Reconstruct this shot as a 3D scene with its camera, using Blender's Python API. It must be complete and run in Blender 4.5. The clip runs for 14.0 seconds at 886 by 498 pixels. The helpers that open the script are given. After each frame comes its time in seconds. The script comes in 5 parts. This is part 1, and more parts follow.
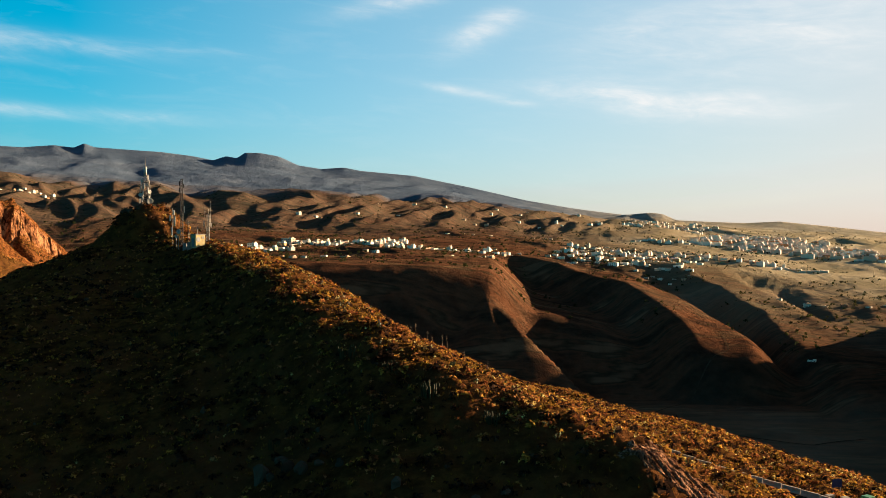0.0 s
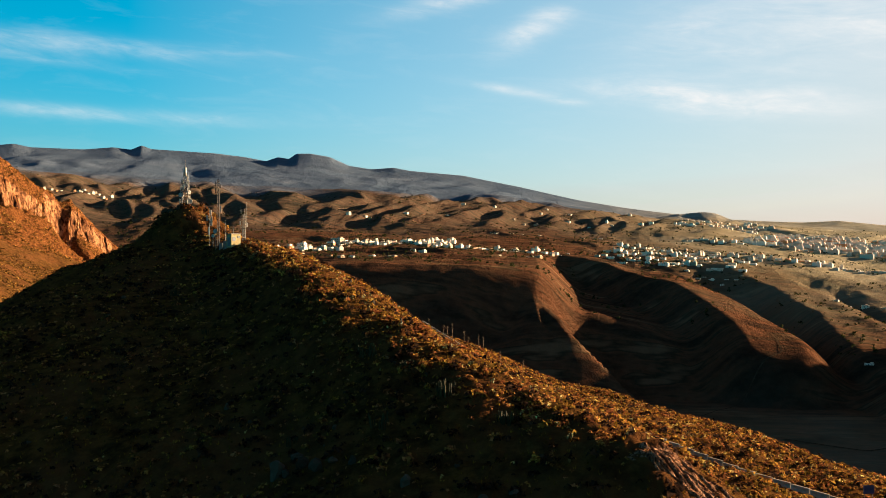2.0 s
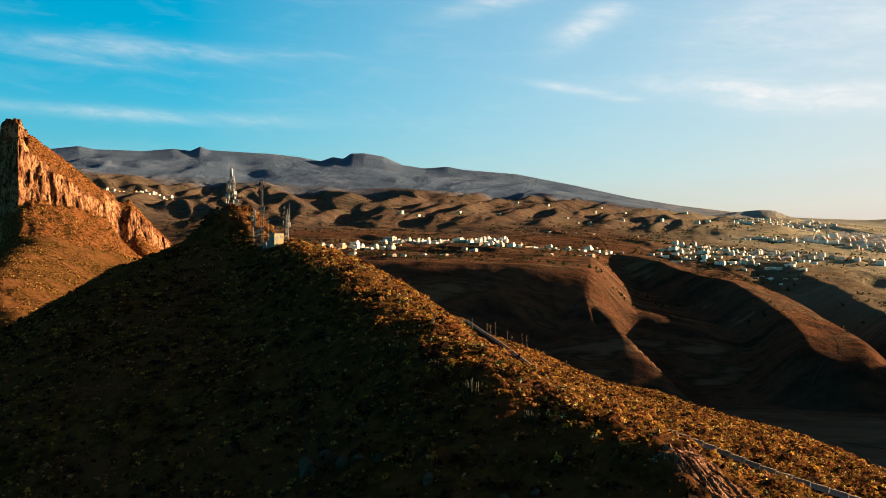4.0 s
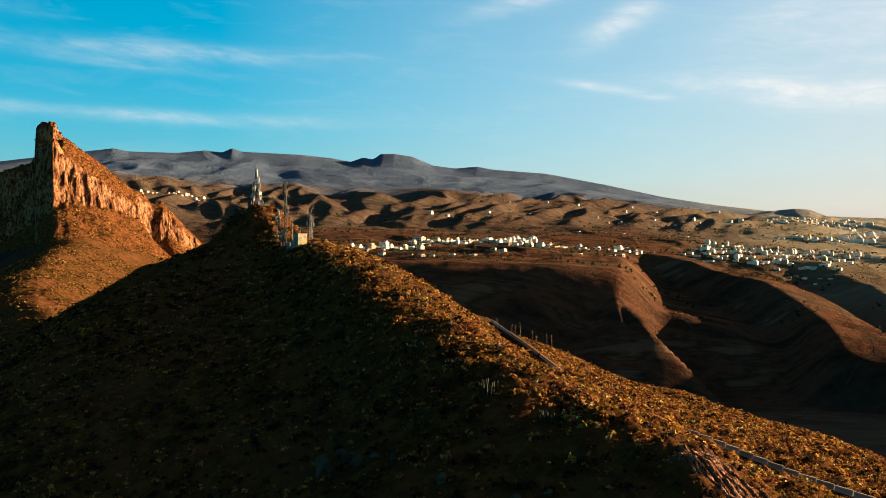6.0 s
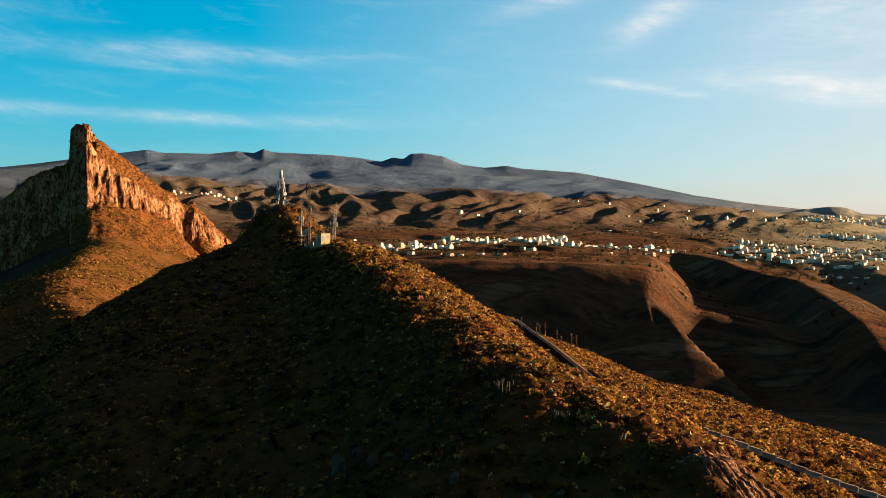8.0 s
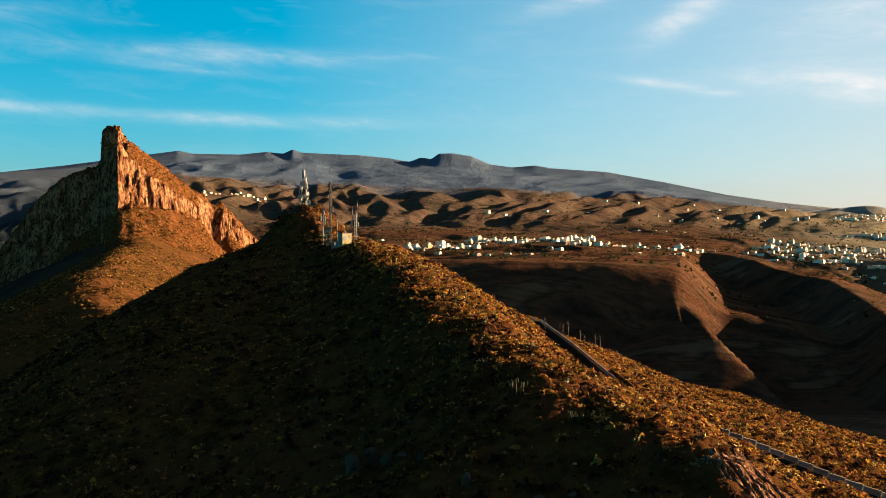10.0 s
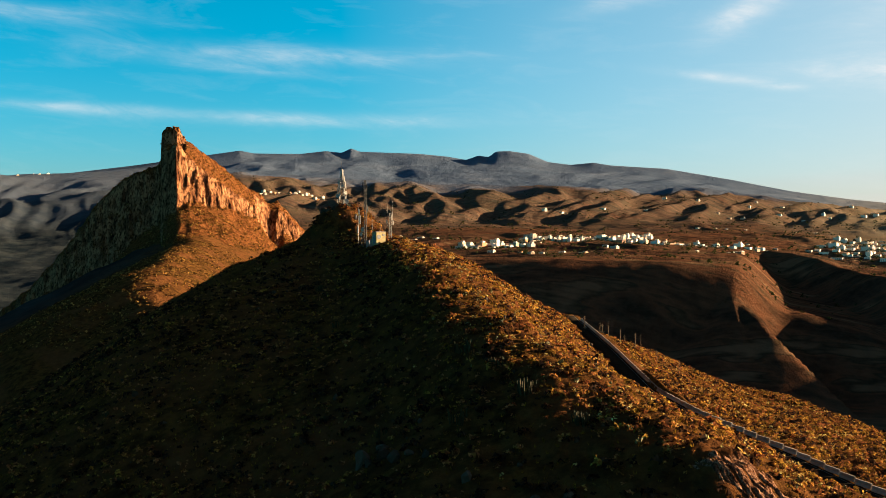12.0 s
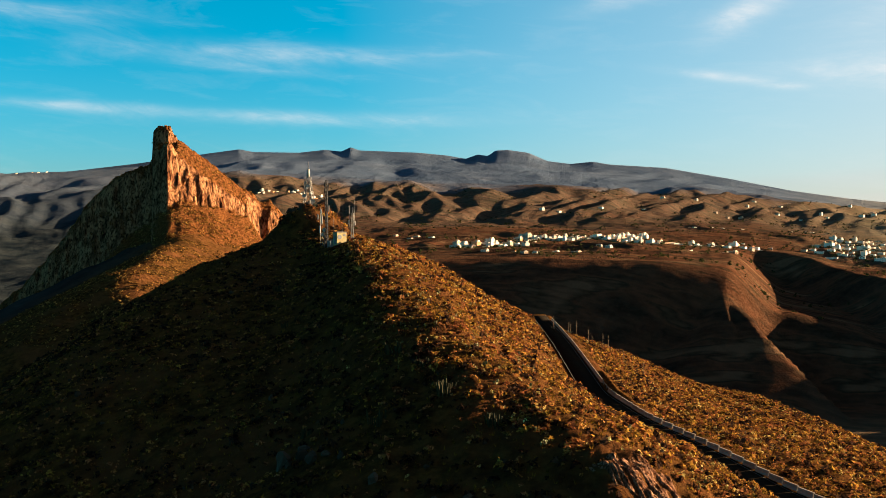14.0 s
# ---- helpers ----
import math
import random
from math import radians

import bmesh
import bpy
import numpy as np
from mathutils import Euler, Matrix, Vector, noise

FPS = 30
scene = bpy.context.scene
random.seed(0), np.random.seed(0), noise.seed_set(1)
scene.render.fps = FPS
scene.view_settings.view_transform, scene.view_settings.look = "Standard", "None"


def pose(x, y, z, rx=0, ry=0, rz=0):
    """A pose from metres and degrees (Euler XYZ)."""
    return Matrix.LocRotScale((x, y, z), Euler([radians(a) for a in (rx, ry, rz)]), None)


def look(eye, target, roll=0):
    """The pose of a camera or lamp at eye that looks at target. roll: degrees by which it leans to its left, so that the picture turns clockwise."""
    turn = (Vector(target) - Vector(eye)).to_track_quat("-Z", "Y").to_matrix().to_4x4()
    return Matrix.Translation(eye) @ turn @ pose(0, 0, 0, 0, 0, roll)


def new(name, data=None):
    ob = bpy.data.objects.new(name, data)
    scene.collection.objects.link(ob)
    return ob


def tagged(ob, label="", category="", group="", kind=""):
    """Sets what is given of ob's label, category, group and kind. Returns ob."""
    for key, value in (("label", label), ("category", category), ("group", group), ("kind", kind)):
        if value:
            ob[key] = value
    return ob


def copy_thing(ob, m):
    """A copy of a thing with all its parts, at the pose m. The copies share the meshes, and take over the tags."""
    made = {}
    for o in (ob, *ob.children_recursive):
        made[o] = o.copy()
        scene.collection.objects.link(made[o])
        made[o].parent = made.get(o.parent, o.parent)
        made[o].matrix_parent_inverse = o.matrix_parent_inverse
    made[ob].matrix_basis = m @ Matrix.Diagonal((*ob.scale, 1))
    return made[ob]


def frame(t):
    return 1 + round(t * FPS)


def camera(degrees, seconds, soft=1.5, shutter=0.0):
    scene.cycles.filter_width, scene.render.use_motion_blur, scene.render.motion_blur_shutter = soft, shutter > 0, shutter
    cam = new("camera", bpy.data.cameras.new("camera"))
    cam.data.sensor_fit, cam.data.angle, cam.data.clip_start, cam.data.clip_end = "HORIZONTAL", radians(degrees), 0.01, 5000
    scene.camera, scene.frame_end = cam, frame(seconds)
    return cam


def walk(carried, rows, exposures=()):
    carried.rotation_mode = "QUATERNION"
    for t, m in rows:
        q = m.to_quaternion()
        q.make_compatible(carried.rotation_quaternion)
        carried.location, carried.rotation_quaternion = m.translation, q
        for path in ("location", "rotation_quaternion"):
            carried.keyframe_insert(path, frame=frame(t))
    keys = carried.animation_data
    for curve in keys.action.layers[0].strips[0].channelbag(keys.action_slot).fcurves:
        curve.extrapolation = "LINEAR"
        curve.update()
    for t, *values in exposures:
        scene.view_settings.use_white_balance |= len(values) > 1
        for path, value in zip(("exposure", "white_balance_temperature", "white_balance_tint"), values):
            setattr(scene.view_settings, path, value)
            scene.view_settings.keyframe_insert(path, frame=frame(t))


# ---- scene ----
# The drone's path: seconds, place, then yaw to the left of +y, pitch up and lean, in degrees.
PATH = (
    (0, (0.00, 0.00, 200.00), -0.50, -0.11, -0.03),
    (0.5, (1.10, 0.04, 200.00), 0.17, -0.11, -0.02),
    (1, (2.17, 0.10, 199.95), 0.88, -0.11, -0.03),
    (1.5, (3.18, 0.21, 199.90), 1.85, -0.12, -0.02),
    (2, (4.23, 0.15, 199.90), 2.92, -0.12, -0.00),
    (2.5, (5.26, 0.02, 199.97), 4.01, -0.16, -0.05),
    (3, (6.21, -0.09, 200.00), 5.05, -0.18, -0.06),
    (5.5, (8.86, 0.14, 199.97), 8.11, -0.20, -0.16),
    (6, (9.32, 0.22, 199.93), 8.62, -0.19, -0.20),
    (6.5, (9.79, 0.31, 199.91), 9.12, -0.19, -0.23),
    (7, (10.26, 0.43, 199.91), 9.65, -0.20, -0.25),
    (7.5, (10.69, 0.48, 199.90), 10.16, -0.19, -0.28),
    (8, (11.16, 0.64, 199.93), 10.68, -0.22, -0.33),
    (10.5, (13.79, 1.55, 199.85), 13.55, -0.22, -0.37),
    (11, (15.19, 1.84, 199.84), 15.01, -0.24, -0.42),
    (11.5, (16.86, 2.09, 199.85), 16.54, -0.27, -0.44),
    (12, (18.71, 2.49, 199.92), 16.56, -0.32, -0.37),
    (12.5, (21.02, 3.06, 200.01), 16.59, -0.36, -0.32),
    (13, (23.35, 3.76, 200.10), 16.59, -0.37, -0.31),
    (13.5, (25.75, 4.46, 200.14), 16.64, -0.37, -0.30),
    (14, (28.22, 5.06, 200.23), 16.65, -0.40, -0.29),
)


def heading(eye, yaw, pitch, lean):
    a, b = radians(yaw), radians(pitch)
    way = Vector((-math.sin(a) * math.cos(b), math.cos(a) * math.cos(b), math.sin(b)))
    return look(eye, Vector(eye) + way, lean)


cam = camera(55.32, 14.0, soft=0.75)
walk(cam, [(t, heading(eye, *turn)) for t, eye, *turn in PATH],
     ((0, 2.5), (14, 2.5)))

# ---- sun, sky and exposure ----
SUN_AZ, SUN_EL = 58.0, 11.0  # degrees to the right of +y, degrees above the horizon

# cirrus streaks: bearing, height, half width, half height (degrees), tilt, amount
CLOUDS = (
    (-26, 8.35, 10, 0.40, -0.01, 0.62), (-26.5, 12.35, 10, 0.6, 0.0, 0.5), (-29, 11.45, 5, 0.3, -0.06, 0.4), (-40, 8.6, 4, 0.3, 0, 0.5), (-44, 14, 6, 0.5, 0, 0.4),
    (3.2, 14.4, 2.0, 0.85, 0.36, 1.3), (-3.0, 16.1, 3.6, 0.6, 0.2, 0.8), (1.6, 10.5, 3.4, 0.28, -0.18, 0.6), (5.2, 9.7, 1.4, 0.25, -0.1, 0.6),
    (11.5, 9.9, 4.6, 0.8, -0.13, 1.1), (18, 9.0, 6, 0.9, -0.08, 0.9), (24, 13.5, 9, 3.0, 0.05, 0.8), (13, 13.5, 4, 1.4, 0.1, 0.45),
)


def sun_and_sky():
    to_sun = Vector((math.sin(radians(SUN_AZ)) * math.cos(radians(SUN_EL)),
                     math.cos(radians(SUN_AZ)) * math.cos(radians(SUN_EL)), math.sin(radians(SUN_EL))))
    lamp = bpy.data.lights.new("sun", "SUN")
    lamp.energy, lamp.angle, lamp.color = 5.0, radians(0.6), (1.0, 0.74, 0.46)
    sun = new("sun", lamp)
    sun.matrix_world = look(to_sun * 900 + Vector((0, 0, 400)), (0, 0, 400))
    world = bpy.data.worlds.new("sky")
    scene.world = world
    world.use_nodes = True
    nt = world.node_tree
    nt.nodes.clear()
    sky = nt.nodes.new("ShaderNodeTexSky")
    sky.sky_type, sky.sun_disc = "NISHITA", False
    sky.sun_elevation, sky.sun_rotation = radians(SUN_EL), radians(SUN_AZ)
    sky.altitude, sky.air_density, sky.dust_density, sky.ozone_density = 600, 1.0, 2.6, 4.0

    def math_node(op, a, b=0.0, c=0.0):
        n = nt.nodes.new("ShaderNodeMath")
        n.operation = op
        for socket, value in zip(n.inputs, (a, b, c)):
            if isinstance(value, bpy.types.NodeSocket):
                nt.links.new(value, socket)
            else:
                socket.default_value = value
        return n.outputs[0]

    # thin cirrus, by bearing and height in degrees
    way = nt.nodes.new("ShaderNodeTexCoord").outputs["Generated"]
    sep = nt.nodes.new("ShaderNodeSeparateXYZ")
    nt.links.new(way, sep.inputs[0])
    bearing = math_node("MULTIPLY", math_node("ARCTAN2", sep.outputs[0], sep.outputs[1]), 57.2958)
    height = math_node("MULTIPLY", math_node("ARCSINE", sep.outputs[2]), 57.2958)

    def streaks(sx, sy, shear, detail, rough, distort):
        comb = nt.nodes.new("ShaderNodeCombineXYZ")
        nt.links.new(math_node("MULTIPLY", bearing, sx), comb.inputs[0])
        nt.links.new(math_node("MULTIPLY", math_node("MULTIPLY_ADD", bearing, shear, height), sy), comb.inputs[1])
        n = nt.nodes.new("ShaderNodeTexNoise")
        n.inputs["Scale"].default_value, n.inputs["Detail"].default_value = 1.0, detail
        n.inputs["Roughness"].default_value, n.inputs["Distortion"].default_value = rough, distort
        nt.links.new(comb.outputs[0], n.inputs["Vector"])
        return n.outputs["Fac"]

    wisp = streaks(0.16, 0.75, 0.06, 8, 0.62, 0.5)
    fine = streaks(0.5, 1.6, 0.12, 8, 0.6, 0.8)
    cover = None
    for at, up, wide, tall, tilt, amount in CLOUDS:
        da = math_node("SUBTRACT", bearing, at)
        de = math_node("SUBTRACT", math_node("SUBTRACT", height, up), math_node("MULTIPLY", da, tilt))
        q = math_node("ADD", math_node("POWER", math_node("ABSOLUTE", math_node("DIVIDE", da, wide)), 2.0),
                      math_node("POWER", math_node("ABSOLUTE", math_node("DIVIDE", de, tall)), 2.0))
        one = math_node("MULTIPLY", math_node("POWER", 2.718, math_node("MULTIPLY", q, -1.0)), amount)
        cover = one if cover is None else math_node("ADD", cover, one)
    body = math_node("MULTIPLY_ADD", wisp, 1.6, -0.35)
    body = math_node("MULTIPLY", body, math_node("MULTIPLY_ADD", fine, 1.5, 0.2))
    veil = math_node("MULTIPLY", math_node("MAXIMUM", math_node("MULTIPLY_ADD", wisp, 2.4, -1.2), 0.0), 0.12)
    cloud = math_node("MINIMUM", math_node("ADD", math_node("MULTIPLY", cover, math_node("MAXIMUM", body, 0.0)), veil), 1.0)
    # bright haze round the sun's bearing
    toward = math_node("COSINE", math_node("MULTIPLY", math_node("SUBTRACT", bearing, SUN_AZ), 0.0174533))
    spread = nt.nodes.new("ShaderNodeMapRange")
    for socket, value in zip(spread.inputs, (toward, 0.15, 0.90, 0.0, 0.9)):
        if isinstance(value, bpy.types.NodeSocket):
            nt.links.new(value, socket)
        else:
            socket.default_value = value
    haze = math_node("MULTIPLY", spread.outputs[0], math_node("POWER", 2.718, math_node("MULTIPLY", math_node("POWER", math_node("ABSOLUTE", math_node("DIVIDE", height, 42.0)), 2.0), -1.0)))
    tone = nt.nodes.new("ShaderNodeHueSaturation")
    tone.inputs["Hue"].default_value, tone.inputs["Saturation"].default_value = 0.466, 1.38
    tone.inputs["Value"].default_value = 0.86
    nt.links.new(sky.outputs[0], tone.inputs["Color"])
    high = nt.nodes.new("ShaderNodeHueSaturation")
    high.inputs["Hue"].default_value, high.inputs["Saturation"].default_value, high.inputs["Value"].default_value = 0.5, 0.9, 0.3
    nt.links.new(sky.outputs[0], high.inputs["Color"])
    rise = nt.nodes.new("ShaderNodeMapRange")
    rise.interpolation_type = "SMOOTHSTEP"
    for socket, value in zip(rise.inputs, (height, 17.0, 48.0, 0.0, 1.0)):
        if isinstance(value, bpy.types.NodeSocket):
            nt.links.new(value, socket)
        else:
            socket.default_value = value
    zenith = nt.nodes.new("ShaderNodeMix")
    zenith.data_type = "RGBA"
    nt.links.new(rise.outputs[0], zenith.inputs[0])
    nt.links.new(tone.outputs[0], zenith.inputs[6])
    nt.links.new(high.outputs[0], zenith.inputs[7])
    colour = zenith.outputs[2]
    for amount, tint in ((haze, (2.2, 2.14, 2.08)), (cloud, (3.4, 3.35, 3.3))):
        blend = nt.nodes.new("ShaderNodeMix")
        blend.data_type = "RGBA"
        nt.links.new(amount, blend.inputs[0])
        nt.links.new(colour, blend.inputs[6])
        blend.inputs[7].default_value = (*tint, 1)
        colour = blend.outputs[2]
    back = nt.nodes.new("ShaderNodeBackground")
    back.inputs["Strength"].default_value = 0.05
    out = nt.nodes.new("ShaderNodeOutputWorld")
    nt.links.new(colour, back.inputs[0])
    nt.links.new(back.outputs[0], out.inputs[0])


sun_and_sky()

# ---- numeric noise for the landforms ----
GRAD = np.random.RandomState(7).rand(256, 256) * 2 * np.pi
GRAD_X, GRAD_Y = np.cos(GRAD).ravel(), np.sin(GRAD).ravel()


def perlin(x, y):
    x, y = np.asarray(x, float), np.asarray(y, float)
    xi, yi = np.floor(x).astype(int), np.floor(y).astype(int)
    xf, yf = x - xi, y - yi
    u, v = xf * xf * xf * (xf * (xf * 6 - 15) + 10), yf * yf * yf * (yf * (yf * 6 - 15) + 10)

    def corner(i, j):
        k = (((xi + i) & 255) << 8) + ((yi + j) & 255)
        return GRAD_X[k] * (xf - i) + GRAD_Y[k] * (yf - j)
    lo = corner(0, 0) * (1 - u) + corner(1, 0) * u
    hi = corner(0, 1) * (1 - u) + corner(1, 1) * u
    return (lo * (1 - v) + hi * v) * 1.5


def fbm(x, y, octaves=4):
    total, gain = 0, 1.0
    for k in range(octaves):
        total = total + gain * perlin(x * 2 ** k + 17.3 * k, y * 2 ** k + 5.1 * k)
        gain *= 0.5
    return total


def ridged(x, y, octaves=3):
    total, gain = 0, 1.0
    for k in range(octaves):
        total = total + gain * (1 - 2 * np.abs(perlin(x * 2 ** k + 31.7 * k, y * 2 ** k + 11.9 * k)))
        gain *= 0.5
    return total


def rounded(x, y):
    """Ridges with soft tops and creases."""
    return 1 - 2 * np.sqrt(perlin(x, y) ** 2 + 0.012)


def smooth(lo, hi, v):
    t = np.clip((v - lo) / (hi - lo), 0, 1)
    return t * t * (3 - 2 * t)


def soft_max(a, b, r):
    h = np.clip(0.5 + 0.5 * (a - b) / r, 0, 1)
    return b * (1 - h) + a * h + r * h * (1 - h)


# ---- the lie of the land: crests, road, shoulders and slopes of the near hill (x, y, z) ----
CREST = ((-75, 219, 203.2), (-54, 194, 200.0), (-43, 180, 198.5), (-30, 156, 195.6), (-20, 137, 191.5), (-11, 119, 187.0), (3, 107, 184.2),
         (14, 97, 181.3), (22, 89.5, 179.2))
BARRIER = ((66, 88, 166.4), (58, 101, 166.5), (50, 114, 166.8), (41, 126, 167.4), (32.5, 139, 168.7), (20, 155, 170.5), (12.2, 172, 171.2),
           (8, 189, 171.6), (2.3, 211, 172.5), (-3.4, 233, 173.3), (-10, 257, 174.1), (-20, 290, 176))
SHOULDER = ((7, 281, 164.5), (31, 274, 152.5), (46, 243, 151), (53, 330, 141), (68, 274, 145), (76, 200, 152.3), (72, 140, 161), (72, 106, 164.3),
            (82, 88, 162.5))
BANK = ((22, 119, 176), (13, 131, 176), (4.3, 158, 176), (-8, 203, 177.5), (33, 106, 171.2), (39.5, 96, 170.8), (29, 96, 174.8))
FALLS = ((112, 330, 105), (118, 230, 112), (112, 150, 124), (120, 90, 128), (60, 410, 100), (-10, 360, 128), (-60, 300, 150))
LEFT_SLOPE = ((-10, 90, 175.2), (8, 82, 175.5), (-62, 132, 183), (-80, 166, 190.5), (-96, 190, 191.5),
              (-44, 95, 170), (-20, 116, 183.0), (-39.6, 149, 190.4), (-29.6, 130, 186.6), (-63.6, 187, 195), (-52.6, 173, 193.8), (-76, 72, 150), (-20, 60, 161), (20, 60, 165), (0, 0, 140), (60, 40, 155))
NEAR_CREST = ((22.7, 88.5, 177.6), (28.5, 93.8, 175.2), (35, 102, 172.7), (21.4, 89.7, 178.9), (24.9, 112.5, 174.8), (25.2, 89.2, 176), (20.6, 83.6, 177.4),
              (18.4, 83.1, 176.8), (-12.8, 116.1, 184.9), (-6.7, 109.5, 184.0), (17.8, 92.5, 179.3), (-0.6, 101.3, 181.8), (11.4, 95.8, 180.1),
              (19.8, 120.3, 175.2), (7.7, 130.4, 179.2), (-2.4, 104.8, 182.5), (6.9, 98.3, 180.0), (13.9, 88.8, 178.8), (-15.2, 95.9, 176.2), (-21.6, 98.4, 174.9))
FAR_END = ((-112, 225, 190), (-92, 216, 199), (-95, 262, 185), (-132, 190, 173), (-112, 150, 170), (-155, 262, 160), (-140, 110, 140), (-160, 320, 162))


def thin_plate(points):
    p = np.array(points, float)
    c, n = p[:, :2], len(p)

    def kernel(d2):
        return 0.5 * d2 * np.log(d2 + 1e-9)
    k = kernel(((c[:, None] - c[None]) ** 2).sum(-1)) + np.eye(n) * 3.0
    flat = np.c_[np.ones(n), c]
    m = np.block([[k, flat], [flat.T, np.zeros((3, 3))]])
    w = np.linalg.solve(m, np.r_[p[:, 2], 0, 0, 0])

    def height(x, y):
        z = w[n] + w[n + 1] * x + w[n + 2] * y
        for (cx, cy), wi in zip(c, w):
            z = z + wi * kernel((x - cx) ** 2 + (y - cy) ** 2)
        return z
    return height


hill_plate = thin_plate(CREST + tuple((x, y, z - 0.3) for x, y, z in BARRIER[1:-1]) + SHOULDER + BANK + FALLS + LEFT_SLOPE + NEAR_CREST + FAR_END)


def near_line(line, x, y):
    """Distance to a polyline, the height along it, the signed side (left of its run is positive) and the run's length so far."""
    best = np.full(np.shape(x), 1e9)
    z, side, run = np.zeros(np.shape(x)), np.zeros(np.shape(x)), np.zeros(np.shape(x))
    total = 0.0
    for (ax, ay, az), (bx, by, bz) in zip(line, line[1:]):
        dx, dy = bx - ax, by - ay
        ll = dx * dx + dy * dy
        t = np.clip(((x - ax) * dx + (y - ay) * dy) / ll, 0, 1)
        px, py = x - ax - t * dx, y - ay - t * dy
        d = np.hypot(px, py)
        near = d < best
        best = np.where(near, d, best)
        z = np.where(near, az + t * (bz - az), z)
        side = np.where(near, np.sign(dx * (y - ay) - dy * (x - ax)), side)
        run = np.where(near, total + t * math.sqrt(ll), run)
        total += math.sqrt(ll)
    return best, z, side, run


def roof(line, x, y, slope, round_off, sunny=None):
    """The height of a ridge that falls away from a crest line, more steeply on its sunny side if that is given."""
    z = np.full(np.shape(x), -1e4)
    for (ax, ay, az), (bx, by, bz) in zip(line, line[1:]):
        dx, dy = bx - ax, by - ay
        t = np.clip(((x - ax) * dx + (y - ay) * dy) / (dx * dx + dy * dy), 0, 1)
        d2 = (x - ax - t * dx) ** 2 + (y - ay - t * dy) ** 2
        fall = slope
        if sunny:
            fall = slope + (sunny - slope) * smooth(-10, 10, (dx * (y - ay) - dy * (x - ax)) / math.hypot(dx, dy))
        z = soft_max(z, az + t * (bz - az) - fall * np.sqrt(d2 + round_off), 3.0)
    return z


ROAD_WIDTH = 5.6


def hill(x, y):
    z = hill_plate(x, y)
    z = z + 0.7 * fbm(x / 14, y / 14, 3) + 0.3 * fbm(x / 3.1 + 40, y / 3.1, 3)
    # the far side of the crest drops away sharply
    cd, cz, cs, crun = near_line(CREST, x, y)
    lee = np.clip(-cd * cs, 0, None)
    z = z - 4.4 * smooth(0, 1, lee / 16) * (1 - smooth(28, 75, lee)) * (0.35 + 0.65 * smooth(15, 65, crun)) * smooth(2, 10, crun) * (1 - smooth(105, 145, crun))
    # the rocky knoll under the tall mast
    k = np.hypot((x + 75.0) / 12.0, (y - 220.0) / 10.5)
    z = z + (1 - smooth(0.3, 1.2, k)) * (6.2 + 1.3 * ridged(x / 5, y / 5, 3) * smooth(0.15, 0.4, k))
    # road bench, with a cut bank on the crest side
    d, rz, side, run = near_line(BARRIER, x, y)
    across = d * side  # positive towards the crest
    rz = rz - 0.55
    bench = smooth(-3.5, -0.8, across) * (1 - smooth(ROAD_WIDTH + 0.8, ROAD_WIDTH + 4.5, across))
    z = z * (1 - bench) + rz * bench
    # low berm behind the steel rail, added to shade the asphalt there
    z = z + 1.1 * np.exp(-((across + 1.3) / 0.8) ** 2) * smooth(88, 94, run) * (1 - smooth(120, 126, run))
    # outcrop of the road cut at the end of the crest
    c = np.hypot((x - 24) / 11, (y - 89) / 9)
    z = z + (1 - smooth(0.3, 1.0, c)) * (1 - bench) * (0.5 * ridged(x / 5, y / 5, 3))
    e = np.hypot((x + 8) / 150, (y - 180) / 215)
    return z - np.clip(e - 1, 0, 9) * 170, bench


# ---- the far land, by bearing (degrees right of +y) ----
BEARINGS = (-60, -45, -36, -27, -18, -9, 0, 9, 18, 28, 45)
VALLEY = (60, 60, 60, 70, 80, 75, 62, 58, 55, 52, 50)
RIM = (120, 120, 120, 150, 180, 184, 178, 168, 112, 84, 80)
TOWN = (150, 150, 165, 195, 205, 212, 206, 186, 166, 130, 120)
FOOT = (210, 210, 225, 255, 262, 262, 252, 235, 214, 182, 170)
HILLS = (420, 431, 470, 440, 412, 400, 372, 312, 277, 228, 210)
SKY_BEARING = (-60, -44, -40, -36.3, -31.9, -29.8, -28.9, -25.9, -24.2, -23.1, -22.5, -21.9, -17.9, -16, -14.7, -13.9, -13.2, -12.7, -11.8,
               -10.5, -9.2, -7.7, -6.2, -5.1, -1.5, 2.4, 6.1, 9.3, 11.3, 12.8, 14.2, 16, 18.2, 20.2, 22.2, 24.8, 28.2, 45)
SKY_RISE = (.07, .0722, .0804, .0903, .1037, .1097, .1067, .1068, .1105, .1086, .114, .1101, .1075, .104, .0998, .105, .1029, .1095, .1099,
            .1062, .0959, .0921, .0942, .0905, .0849, .0708, .0555, .0455, .0406, .0372, .0383, .0309, .0286, .027, .0285, .023, .0152, .01)


def lane(heights):
    """A rounded run of heights over the bearings."""
    grid = np.arange(-75, 75.01, 0.25)
    ker = np.hanning(41)
    values = np.convolve(np.interp(np.arange(-80, 80.01, 0.25), BEARINGS, heights), ker / ker.sum(), "same")[20:-20]
    return lambda b: np.interp(b, grid, values)


